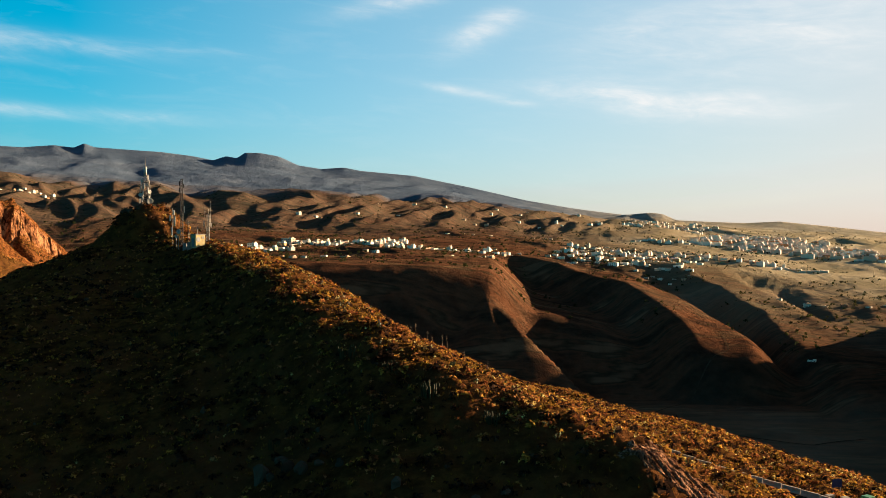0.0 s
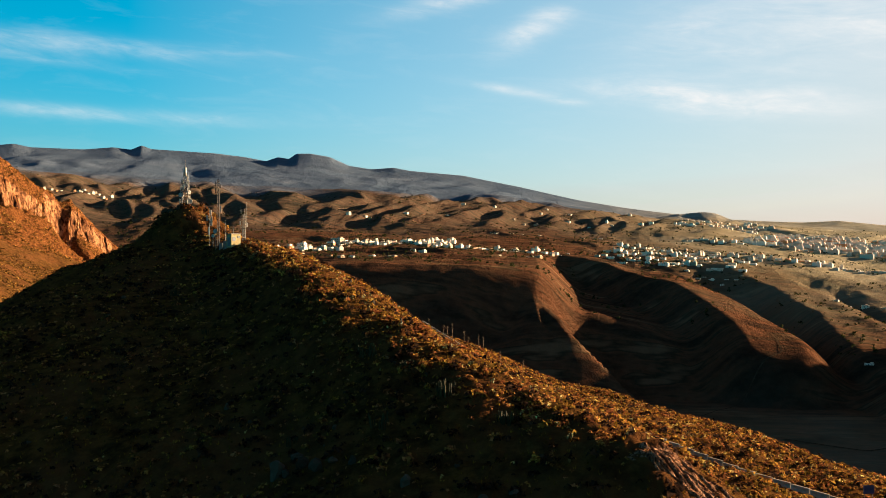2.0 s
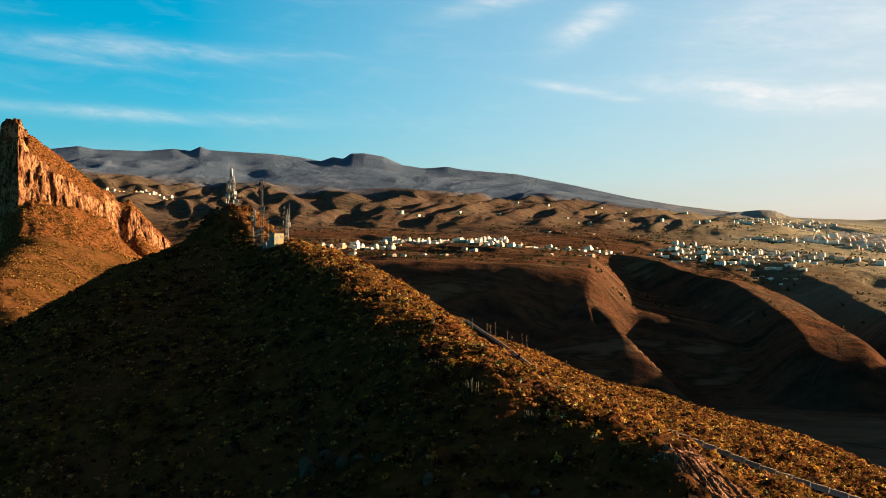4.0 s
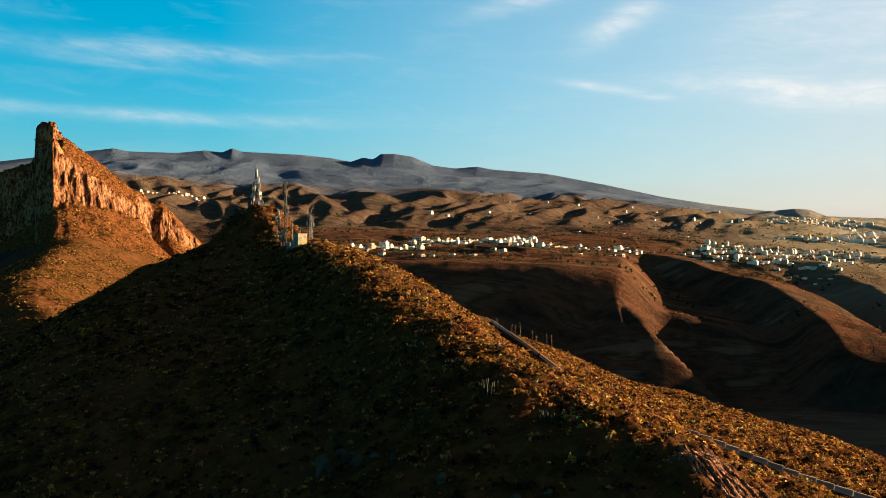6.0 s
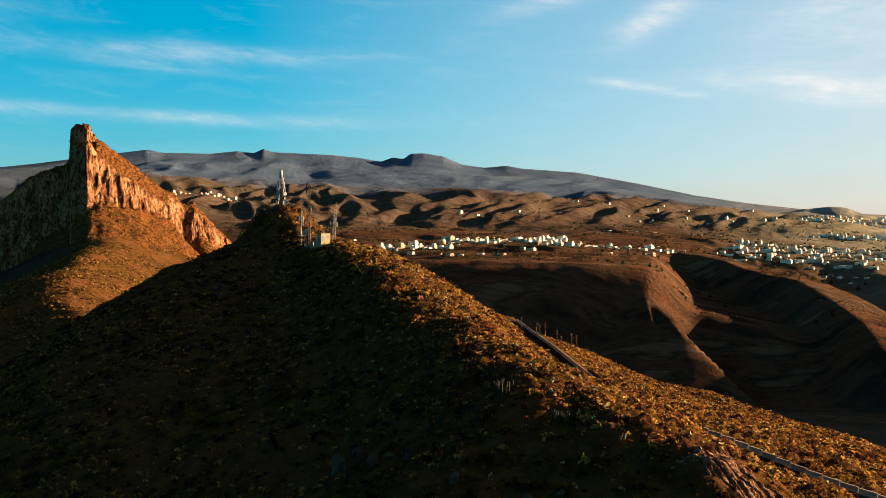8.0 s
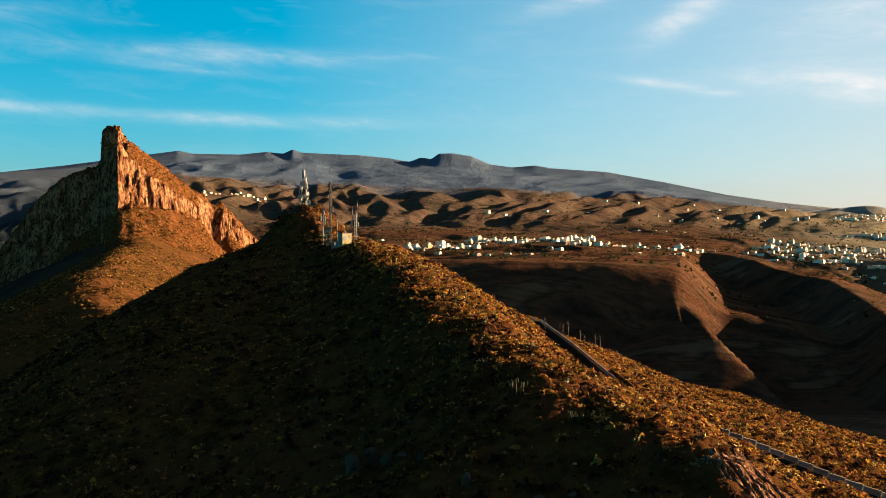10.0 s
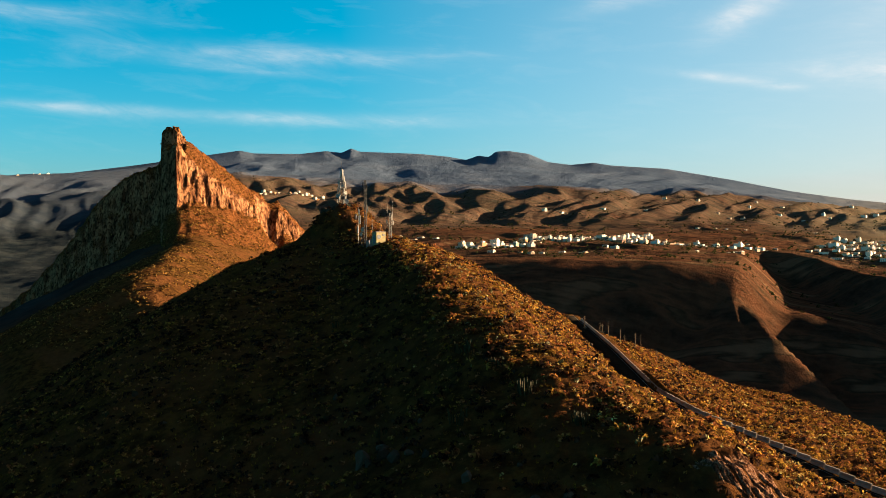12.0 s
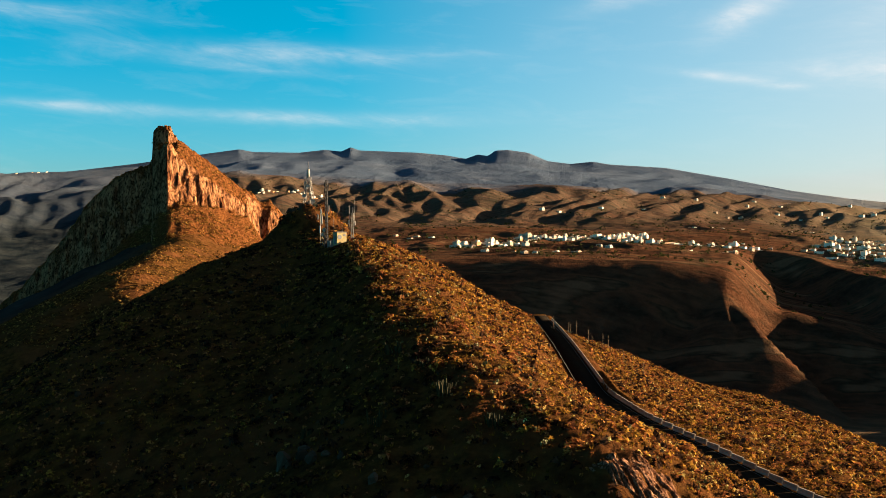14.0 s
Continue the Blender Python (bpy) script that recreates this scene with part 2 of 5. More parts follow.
LANES = [lane(heights) for heights in (VALLEY, VALLEY, RIM, TOWN, FOOT, HILLS)]
BROAD_SKY = np.convolve(np.interp(np.arange(-80, 80.01, 0.25), SKY_BEARING, SKY_RISE), np.hanning(49) / np.hanning(49).sum(), "same")
CRISP_SKY = np.convolve(np.interp(np.arange(-80, 80.01, 0.1), SKY_BEARING, SKY_RISE), np.hanning(5) / np.hanning(5).sum(), "same")
SPURS = (
    ((-400, 1020, 178), (-140, 1001, 181), (-30, 1010, 177), (37, 999, 162), (61, 898, 146), (80, 872, 131), (93, 852, 114), (99, 838, 84), (103, 826, 52)),
    ((150, 1240, 166), (218, 1168, 152), (273, 1048, 131), (290, 960, 103), (296, 915, 90), (296, 880, 62), (292, 850, 40)),
    ((299, 1547, 168), (414, 1377, 153), (430, 1280, 130), (448, 1196, 107), (446, 1056, 90), (423, 956, 78), (420, 880, 50)),
    ((601, 1694, 152), (630, 1494, 128), (612, 1344, 117), (569, 1215, 105), (560, 1120, 70)),
)
# ridge out of view to the right, added to cast shade over the valley
SHADE_RIDGE = ((287, 410, 140), (516, 737, 235), (717, 1024, 262), (803, 1147, 195), (872, 1245, 130), (918, 1311, 90))
SADDLE = ((-150, 290, 152), (-215, 345, 162), (-272, 402, 185), (-325, 510, 195), (-383, 625, 207), (-420, 690, 222))


def far_land(x, y):
    r, b = np.hypot(x, y), np.degrees(np.arctan2(x, y))
    warp = 1 + 0.05 * fbm(x / 420, y / 420, 2)
    rr = r * warp
    stops = (300, 690, 960, 1500, 2100, 3200, 4150, 4450, 4900)
    levels = [run(b) for run in LANES]
    top = 200 + 4450 * np.interp(b, np.arange(-80, 80.01, 0.1), CRISP_SKY)
    broad = 200 + 4450 * np.interp(b, np.arange(-80, 80.01, 0.25), BROAD_SKY)
    levels += [0.3 * levels[5] + 0.7 * broad - 20, top, top - 160]
    z = levels[0] * 1.0
    for k in range(len(stops) - 1):
        t = np.clip((np.where(np.full(r.shape, k) < 5, rr, r) - stops[k]) / (stops[k + 1] - stops[k]), 0, 1)
        if k == 1:
            t = smooth(0.25, 1.0, t)
        z = np.where(t > 0, levels[k] * (1 - t) + levels[k + 1] * t, z)
    # rounded spurs and gullies that run downhill
    lat = np.radians(b) * 2600
    s = lat / 150 - r / 900 + 0.8 * fbm(x / 800, y / 800, 2)
    g = rounded(s, r / 560) + 0.45 * rounded(2.1 * s + 7.7, r / 300 + 3.1)
    z = z + g * 23 * (0.45 + 0.55 * smooth(-36, -29, b)) * smooth(1750, 2350, r) * (1 - smooth(2900, 3500, r)) * (1 - 0.55 * smooth(3, 14, b))
    s = np.radians(b) * 4300 / 520 - r / 2100 + 0.4 * fbm(x / 1100, y / 1100, 2)
    g = rounded(s, r / 1900) + 0.35 * rounded(2.3 * s, r / 800)
    z = z + g * 20 * smooth(3150, 3800, r) * (1 - smooth(4100, 4430, r)) * (1 - 0.7 * smooth(0, 14, b))
    z = z + 3.2 * fbm(x / 130, y / 130, 4) * smooth(700, 1200, r) * (1 - smooth(3900, 4300, r))
    z = z + 4 * fbm(x / 170 + 9, y / 170, 4) * (1 - smooth(900, 1000, r))
    g = ridged(np.radians(b) * 1400 / 150 + 0.5 * fbm(x / 260, y / 260, 2), r / 520, 3)
    z = z + g * 3.5 * smooth(1000, 1150, r) * (1 - smooth(1900, 2200, r))
    # ravines between the spurs below the town
    away = np.full(np.shape(x), 1e9)
    for line in SPURS[1:]:
        away = np.minimum(away, near_line(line, x, y)[0])
    deep = smooth(25, 85, away) * smooth(3.5, 7, b) * (1 - smooth(21, 27, b)) * smooth(700, 790, r) * (1 - smooth(1120, 1480, r))
    z = np.maximum(z - 42 * deep, np.minimum(z, 52))
    step = z / 1.7 + 0.5 * fbm(x / 160, y / 160, 2)
    flat = np.floor(step) + smooth(0.55, 1.0, step - np.floor(step)) - step
    z = z + 1.7 * 0.85 * flat * smooth(920, 1000, r) * (1 - smooth(1700, 2100, r)) * smooth(-0.1, 0.25, fbm(x / 240 + 3, y / 240, 2))
    # two small cones on the upper slopes
    for cb, cr, h, w in ((14.2, 3300, 34, 110), (0.2, 3250, 26, 85), (3.4, 3300, 24, 110)):
        cx, cy = cr * math.sin(radians(cb)), cr * math.cos(radians(cb))
        z = z + h * np.exp(-((x - cx) ** 2 + (y - cy) ** 2) / w ** 2)
    for line in SPURS:
        z = soft_max(z, roof(line, x, y, 0.6, 30, 2.3) + 3 + 3.5 * fbm(x / 110, y / 110, 3), 8)
    z = soft_max(z, roof(SHADE_RIDGE, x, y, 1.9, 100), 6)
    z = soft_max(z, roof(SADDLE, x, y, 0.5, 60) + 3 + 2.2 * fbm(x / 40, y / 40, 3), 6)
    return z


def land(x, y):
    x, y = np.asarray(x, float), np.asarray(y, float)
    near, bench = np.full(x.shape, -400.0), np.zeros(x.shape)
    close = np.hypot((x + 8) / 150, (y - 180) / 215) < 2.1
    near[close], bench[close] = hill(x[close], y[close])
    far = far_land(x, y)
    z = soft_max(near, far, 5 * (1 - bench) + 0.01)
    near_part = smooth(-6, 6, near - far)
    return z, near_part, bench


def land_z(x, y):
    return float(land(np.array([float(x)]), np.array([float(y)]))[0][0])


# ---- materials ----
def material(name):
    m = bpy.data.materials.new(name)
    m.use_nodes = True
    nt = m.node_tree
    return m, nt, nt.nodes["Principled BSDF"]


def node(nt, kind, **values):
    n = nt.nodes.new(kind)
    for key, value in values.items():
        n.inputs[key].default_value = value
    return n


def ramp(nt, source, stops):
    n = nt.nodes.new("ShaderNodeValToRGB")
    el = n.color_ramp.elements
    while len(el) < len(stops):
        el.new(0.5)
    for e, (p, c) in zip(el, stops):
        e.position, e.color = p, (*c, 1)
    nt.links.new(source, n.inputs[0])
    return n.outputs[0]


def mix(nt, fac, a, b, mode="MIX"):
    n = nt.nodes.new("ShaderNodeMix")
    n.data_type, n.blend_type = "RGBA", mode
    for socket, value in ((n.inputs[0], fac), (n.inputs[6], a), (n.inputs[7], b)):
        if isinstance(value, bpy.types.NodeSocket):
            nt.links.new(value, socket)
        elif isinstance(value, (int, float)):
            socket.default_value = value
        else:
            socket.default_value = (*value, 1)
    return n.outputs[2]


def noise_of(nt, scale, detail=5, rough=0.6, vector=None, kind="ShaderNodeTexNoise"):
    n = nt.nodes.new(kind)
    n.inputs["Scale"].default_value = scale
    if kind == "ShaderNodeTexNoise":
        n.inputs["Detail"].default_value, n.inputs["Roughness"].default_value = detail, rough
    if vector is None:
        vector = nt.nodes.new("ShaderNodeNewGeometry").outputs["Position"]
    nt.links.new(vector, n.inputs["Vector"])
    return n.outputs["Fac"] if kind == "ShaderNodeTexNoise" else n.outputs["Distance"]


def bump(nt, bsdf, height, strength, distance):
    n = nt.nodes.new("ShaderNodeBump")
    n.inputs["Strength"].default_value, n.inputs["Distance"].default_value = strength, distance
    nt.links.new(height, n.inputs["Height"])
    nt.links.new(n.outputs[0], bsdf.inputs["Normal"])


def make_ground():
    m, nt, b = material("dry_ground")
    zone = nt.nodes.new("ShaderNodeAttribute")
    zone.attribute_name = "zone"
    sep = nt.nodes.new("ShaderNodeSeparateColor")
    nt.links.new(zone.outputs["Color"], sep.inputs[0])
    # dry hillside: straw, rust soil and stones
    straw = ramp(nt, noise_of(nt, 0.35, 8, 0.7), ((0.32, (0.016, 0.0075, 0.0042)), (0.47, (0.055, 0.025, 0.008)), (0.6, (0.11, 0.049, 0.013)), (0.8, (0.048, 0.024, 0.009))))
    soil = ramp(nt, noise_of(nt, 0.06, 4, 0.55), ((0.45, (0, 0, 0)), (0.62, (1, 1, 1))))
    hillside = mix(nt, soil, straw, mix(nt, 0.65, straw, (0.11, 0.042, 0.016)))
    # terraces, fields and bare slopes of the plateau
    field = ramp(nt, noise_of(nt, 0.012, 6, 0.6), ((0.3, (0.034, 0.017, 0.011)), (0.46, (0.085, 0.032, 0.016)), (0.55, (0.046, 0.028, 0.016)), (0.72, (0.125, 0.05, 0.026))))
    scrub = ramp(nt, noise_of(nt, 0.11, 5, 0.7), ((0.42, (0.5, 0.5, 0.5)), (0.6, (1.15, 1.15, 1.15))))
    field = mix(nt, 1.0, field, scrub, "MULTIPLY")
    stretch = nt.nodes.new("ShaderNodeMapping")
    stretch.inputs["Scale"].default_value = (0.010, 0.042, 0.0)
    stretch.inputs["Rotation"].default_value = (0, 0, 0.12)
    nt.links.new(nt.nodes.new("ShaderNodeNewGeometry").outputs["Position"], stretch.inputs["Vector"])
    plot = noise_of(nt, 1.0, 3, 0.55, stretch.outputs[0])
    plots = ramp(nt, plot, ((0.38, (0.022, 0.016, 0.011)), (0.45, (0.05, 0.027, 0.016)), (0.53, (0.11, 0.047, 0.024)), (0.58, (0.03, 0.024, 0.014)), (0.66, (0.15, 0.085, 0.046))))
    field = mix(nt, 0.6, field, plots)
    # distant slopes and bare summits, with blue haze put into their colour
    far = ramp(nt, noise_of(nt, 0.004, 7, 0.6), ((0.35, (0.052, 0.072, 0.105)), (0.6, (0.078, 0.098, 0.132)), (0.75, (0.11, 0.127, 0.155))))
    # middle slopes in a paler, greyer tone that carries their haze
    grass = ramp(nt, noise_of(nt, 0.006, 7, 0.62), ((0.34, (0.036, 0.035, 0.029)), (0.48, (0.085, 0.068, 0.051)), (0.56, (0.046, 0.047, 0.034)), (0.72, (0.16, 0.12, 0.086))))
    grass = mix(nt, 0.45, grass, plots)
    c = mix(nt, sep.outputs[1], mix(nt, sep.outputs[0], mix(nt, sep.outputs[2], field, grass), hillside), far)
    # sunward plain lightened: its bright haze is painted in as paleness
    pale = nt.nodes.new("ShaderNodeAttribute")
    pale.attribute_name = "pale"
    hazed_plain = ramp(nt, noise_of(nt, 0.008, 7, 0.6), ((0.35, (0.20, 0.17, 0.10)), (0.55, (0.31, 0.255, 0.165)), (0.7, (0.42, 0.36, 0.25))))
    c = mix(nt, pale.outputs["Fac"], c, hazed_plain)
    # far-left slopes darkened in colour for the shade that lies on them
    shade_attr = nt.nodes.new("ShaderNodeAttribute")
    shade_attr.attribute_name = "left_shade"
    c = mix(nt, shade_attr.outputs["Fac"], c, ramp(nt, noise_of(nt, 0.02, 8, 0.65), ((0.4, (0.010, 0.014, 0.017)), (0.65, (0.030, 0.034, 0.034)))))
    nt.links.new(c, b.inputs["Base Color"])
    b.inputs["Roughness"].default_value = 1.0
    b.inputs["Specular IOR Level"].default_value = 0.0
    bump(nt, b, noise_of(nt, 0.035, 14, 0.72), 0.9, 9.0)
    return m


SPIRE_TONES = ((0.035, 0.015, 0.010), (0.125, 0.049, 0.022), (0.34, 0.160, 0.074), (0.185, 0.073, 0.030))
CUT_TONES = ((0.04, 0.018, 0.010), (0.11, 0.047, 0.025), (0.29, 0.155, 0.092), (0.16, 0.073, 0.039))


def make_rock(name="volcanic_rock", size=1.0, bare=False, tones=SPIRE_TONES):
    m, nt, b = material(name)
    geo = nt.nodes.new("ShaderNodeNewGeometry")
    tall = nt.nodes.new("ShaderNodeMapping")
    tall.inputs["Scale"].default_value = (size, size, 0.5 * size)
    nt.links.new(geo.outputs["Position"], tall.inputs["Vector"])
    c = ramp(nt, noise_of(nt, 0.14, 8, 0.68, tall.outputs[0]), tuple(zip((0.30, 0.44, 0.58, 0.75), tones)))
    crack = ramp(nt, noise_of(nt, 0.55, 6, 0.7, tall.outputs[0]), ((0.40, (0.14, 0.12, 0.11)), (0.52, (1, 1, 1))))
    cliff = mix(nt, 1.0, c, crack, "MULTIPLY")
    scrub = ramp(nt, noise_of(nt, 0.5 * size, 8, 0.75), ((0.36, (0.018, 0.008, 0.003)), (0.47, (0.075, 0.026, 0.009)), (0.57, (0.15, 0.056, 0.017)), (0.7, (0.24, 0.11, 0.03))))
    sep = nt.nodes.new("ShaderNodeSeparateXYZ")
    nt.links.new(geo.outputs["Normal"], sep.inputs[0])
    level = ramp(nt, sep.outputs[2], ((0.40, (0, 0, 0)), (0.52, (1, 1, 1))))
    nt.links.new(cliff if bare else mix(nt, level, cliff, scrub), b.inputs["Base Color"])
    b.inputs["Roughness"].default_value = 1.0
    b.inputs["Specular IOR Level"].default_value = 0.0
    bump(nt, b, noise_of(nt, 0.5, 10, 0.7, tall.outputs[0]), 1.0, 2.5 / size)
    return m


GROUND, ROCK = make_ground(), make_rock()


# ---- the ground: one sheet out to the horizon ----
def grid_mesh(name, x, y, z, mat, closed=False):
    rows, cols = x.shape
    mesh = bpy.data.meshes.new(name)
    idx = np.arange(rows * cols).reshape(rows, cols)
    quads = np.stack([idx[:-1, :-1], idx[:-1, 1:], idx[1:, 1:], idx[1:, :-1]], -1).reshape(-1, 4)
    mesh.vertices.add(rows * cols)
    mesh.vertices.foreach_set("co", np.stack([x, y, z], -1).astype(np.float32).ravel())
    mesh.loops.add(quads.size)
    mesh.loops.foreach_set("vertex_index", quads.astype(np.int32).ravel())
    mesh.polygons.add(len(quads))
    mesh.polygons.foreach_set("loop_start", np.arange(0, quads.size, 4, dtype=np.int32))
    mesh.polygons.foreach_set("use_smooth", np.ones(len(quads), bool))
    mesh.materials.append(mat)
    mesh.update(calc_edges=True)
    return mesh


def build_ground():
    bearing = np.radians(np.r_[np.linspace(180, 316, 60)[:-1] - 360, np.linspace(-44.9, 29, 680), np.linspace(30, 180, 60)])
    radius = np.r_[np.geomspace(2, 62, 24)[:-1], np.geomspace(62, 420, 250)[:-1], np.geomspace(420, 900, 105)[:-1], np.geomspace(900, 1520, 190)[:-1], np.geomspace(1520, 4880, 200)]
    b, r = np.meshgrid(bearing, radius)
    x, y = np.sin(b) * r, np.cos(b) * r
    z, near, bench = land(x, y)
    mesh = grid_mesh("ground", x, y, z, GROUND)
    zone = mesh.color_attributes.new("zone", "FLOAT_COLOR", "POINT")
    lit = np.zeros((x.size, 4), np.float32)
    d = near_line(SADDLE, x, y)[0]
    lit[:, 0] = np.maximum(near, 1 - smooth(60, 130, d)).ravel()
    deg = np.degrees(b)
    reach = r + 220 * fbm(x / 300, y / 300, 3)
    # haze tint grows with distance, and starts nearer on the far left
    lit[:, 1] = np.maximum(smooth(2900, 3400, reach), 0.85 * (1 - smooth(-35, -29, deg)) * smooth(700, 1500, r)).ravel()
    # the hazy middle tone, by distance and stronger on the sunward right
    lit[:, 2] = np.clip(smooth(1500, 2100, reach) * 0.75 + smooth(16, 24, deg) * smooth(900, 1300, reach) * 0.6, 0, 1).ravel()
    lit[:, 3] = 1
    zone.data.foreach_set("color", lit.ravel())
    # paleness painted for haze on the right, and to lift the shaded valley floor
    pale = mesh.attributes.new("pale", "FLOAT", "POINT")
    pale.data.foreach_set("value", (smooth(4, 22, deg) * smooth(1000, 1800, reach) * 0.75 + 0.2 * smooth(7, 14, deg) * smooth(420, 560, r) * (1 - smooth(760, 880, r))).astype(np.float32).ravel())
    # painted shade at far left, fading out towards the upper hills
    left_shade = mesh.attributes.new("left_shade", "FLOAT", "POINT")
    left_shade.data.foreach_set("value", ((1 - smooth(-36, -31, deg)) * smooth(600, 900, r) * (1 - 0.75 * smooth(1900, 3300, reach))).astype(np.float32).ravel())
    return tagged(new("ground", mesh), "dry volcanic slopes, terraces and distant mountains", "ground", kind="structure")


build_ground()


# ---- the rock spire across the saddle ----
SPIRE = (-457.0, 708.0)
SPIRE_CREST_U = (-190, -140, -118, -90, -72, -49, -19, -15, -13.5, -9, 2, 5, 9, 38, 70, 84, 92, 102, 122, 132, 170, 220)
SPIRE_CREST_Z = (120, 160, 184, 219, 246, 266, 277, 283, 309, 313, 313, 307, 302, 283, 259, 253, 243, 247, 227, 217, 185, 150)


def blocks(u, v):
    """Offsets of broken rock columns: one steady value for each uneven cell."""
    i, j = np.floor(u), np.floor(v)
    k = np.sin(i * 127.1 + j * 311.7) * 43758.5453
    return 2 * (k - np.floor(k)) - 1


def spire_height(u, v):
    """u to the right and v away, as seen from the near hill."""
    crest = np.interp(u, SPIRE_CREST_U, SPIRE_CREST_Z) + 2.2 * fbm(u / 9, v / 30, 3) * (1 - smooth(-20, -8, u)) + 1.1 * fbm(u / 5, v / 5, 3)
    line = np.where(u > -1, 0.55 * (u + 1), -0.6 * (u + 1))
    upper = np.interp(u, (-150, -24, -14, -6, -1, 20, 38, 70, 86, 110, 140), (8, 4, 8, 20, 28, 34, 35, 28, 22, 12, 5))
    foot = np.interp(u, (-150, -90, -40, -10, 10, 40, 70, 90, 110, 140), (110, 150, 205, 228, 239, 237, 230, 225, 212, 192))
    w = line - v
    # broken columns and buttresses of the cliff band; the slopes above and below stay smooth
    shift = 2.2 * perlin(u / 16, v / 13)
    column = 1.5 * blocks((u + shift) / 4.3, (v + 1.4 * perlin(u / 7, v / 9)) / 5.5) + 0.9 * blocks((u + shift) / 2.1 + 31, v / 2.9)
    flute = column + 3.4 * fbm(u / 15, v / 40, 2) + 1.2 * fbm(u / 3.5, v / 5, 3)
    crest = crest + np.where((u > -13) & (u < 8), 0.9 * blocks(u / 3.3, v / 3.0), 0)
    edge = crest - 0.62 * np.minimum(np.clip(w, 0, None), upper)
    done = upper + np.clip((edge - foot) / 2.6, 0, None)
    cliff = smooth(upper - 3, upper + 2, w) * (1 - smooth(done, done + 9, w))
    w = w + flute * cliff
    wf = np.clip(w, 0, None)
    z = crest - 0.62 * np.minimum(wf, upper)
    top = np.maximum(z - 2.6 * np.clip(wf - upper, 0, None), np.minimum(foot, z))
    done = np.clip((z - foot) / 2.6, 0, None) + upper
    talus = np.clip(wf - done, 0, None)
    z = top - 0.52 * talus + 1.6 * fbm(u / 26, v / 26, 3) * smooth(0, 12, talus)
    # the tower stands clear above the slope
    z = z - (13 + 2 * blocks(u / 3.3, v / 3)) * smooth(3.5, 6.5, wf + 0.8 * blocks(u / 2.7, 0 * v)) * smooth(-17, -13, u) * (1 - smooth(3, 9, u)) * (1 - smooth(14, 30, wf))
    back = np.clip(-w, 0, None)
    tower = (u > -13) & (u < 8)
    z = z - np.where(tower, 2.2, 0.8) * np.clip(back - np.where(tower, 8, 2), 0, None)
    # deep gully before the right shoulder
    z = z - 36 * np.exp(-((u - 84 - 0.28 * w) / 9.5) ** 2) * smooth(5, 22, wf) * (1 - smooth(45, 75, wf))
    ledge = z / 6 + 0.5 * fbm(u / 12, v / 12, 2)
    z = z + 6 * 0.55 * cliff * (np.floor(ledge) + smooth(0.35, 0.8, ledge - np.floor(ledge)) - ledge)
    return z + 0.7 * fbm(u / 6, v / 6, 4)


def build_spire():
    u, v = np.meshgrid(np.arange(-195, 222, 0.75), np.r_[np.arange(-130, -60, 2.0), np.arange(-60, 75, 0.6), np.arange(75, 200, 5)])
    z = spire_height(u, v)
    a = math.radians(-34.6)
    x = SPIRE[0] + u * math.cos(a) + v * math.sin(a)
    y = SPIRE[1] - u * math.sin(a) + v * math.cos(a)
    mesh = grid_mesh("rock_spire", x, y, np.maximum(z, 60), ROCK)
    return tagged(new("rock_spire", mesh), "rust-brown volcanic rock spire with fluted cliffs above the saddle", "rock spire", kind="structure")


build_spire()


# ---- small helpers for things ----
def plain(name, colour, rough=0.6, metal=0.0, vary=0.25, scale=3.0, spec=0.3):
    """A material with stains and grain."""
    m, nt, b = material(name)
    n = noise_of(nt, scale, 6, 0.65, nt.nodes.new("ShaderNodeTexCoord").outputs["Object"])
    lo, hi = tuple(c * (1 - vary) for c in colour), tuple(min(1, c * (1 + vary)) for c in colour)
    c = ramp(nt, n, ((0.3, lo), (0.7, hi)))
    nt.links.new(c, b.inputs["Base Color"])
    b.inputs["Roughness"].default_value, b.inputs["Metallic"].default_value = rough, metal
    b.inputs["Specular IOR Level"].default_value = spec
    return m


def by_object(name, colours, rough=0.85, grain=6.0):
    """A material whose colour differs from object to object."""
    m, nt, b = material(name)
    info = nt.nodes.new("ShaderNodeObjectInfo")
    c = ramp(nt, info.outputs["Random"], tuple((k / (len(colours) - 1), c) for k, c in enumerate(colours)))
    n = ramp(nt, noise_of(nt, grain, 5, 0.6, nt.nodes.new("ShaderNodeTexCoord").outputs["Object"]), ((0.3, (0.7, 0.7, 0.7)), (0.6, (1, 1, 1))))
    nt.links.new(mix(nt, 1.0, c, n, "MULTIPLY"), b.inputs["Base Color"])
    b.inputs["Roughness"].default_value, b.inputs["Specular IOR Level"].default_value = rough, 0.1
    return m


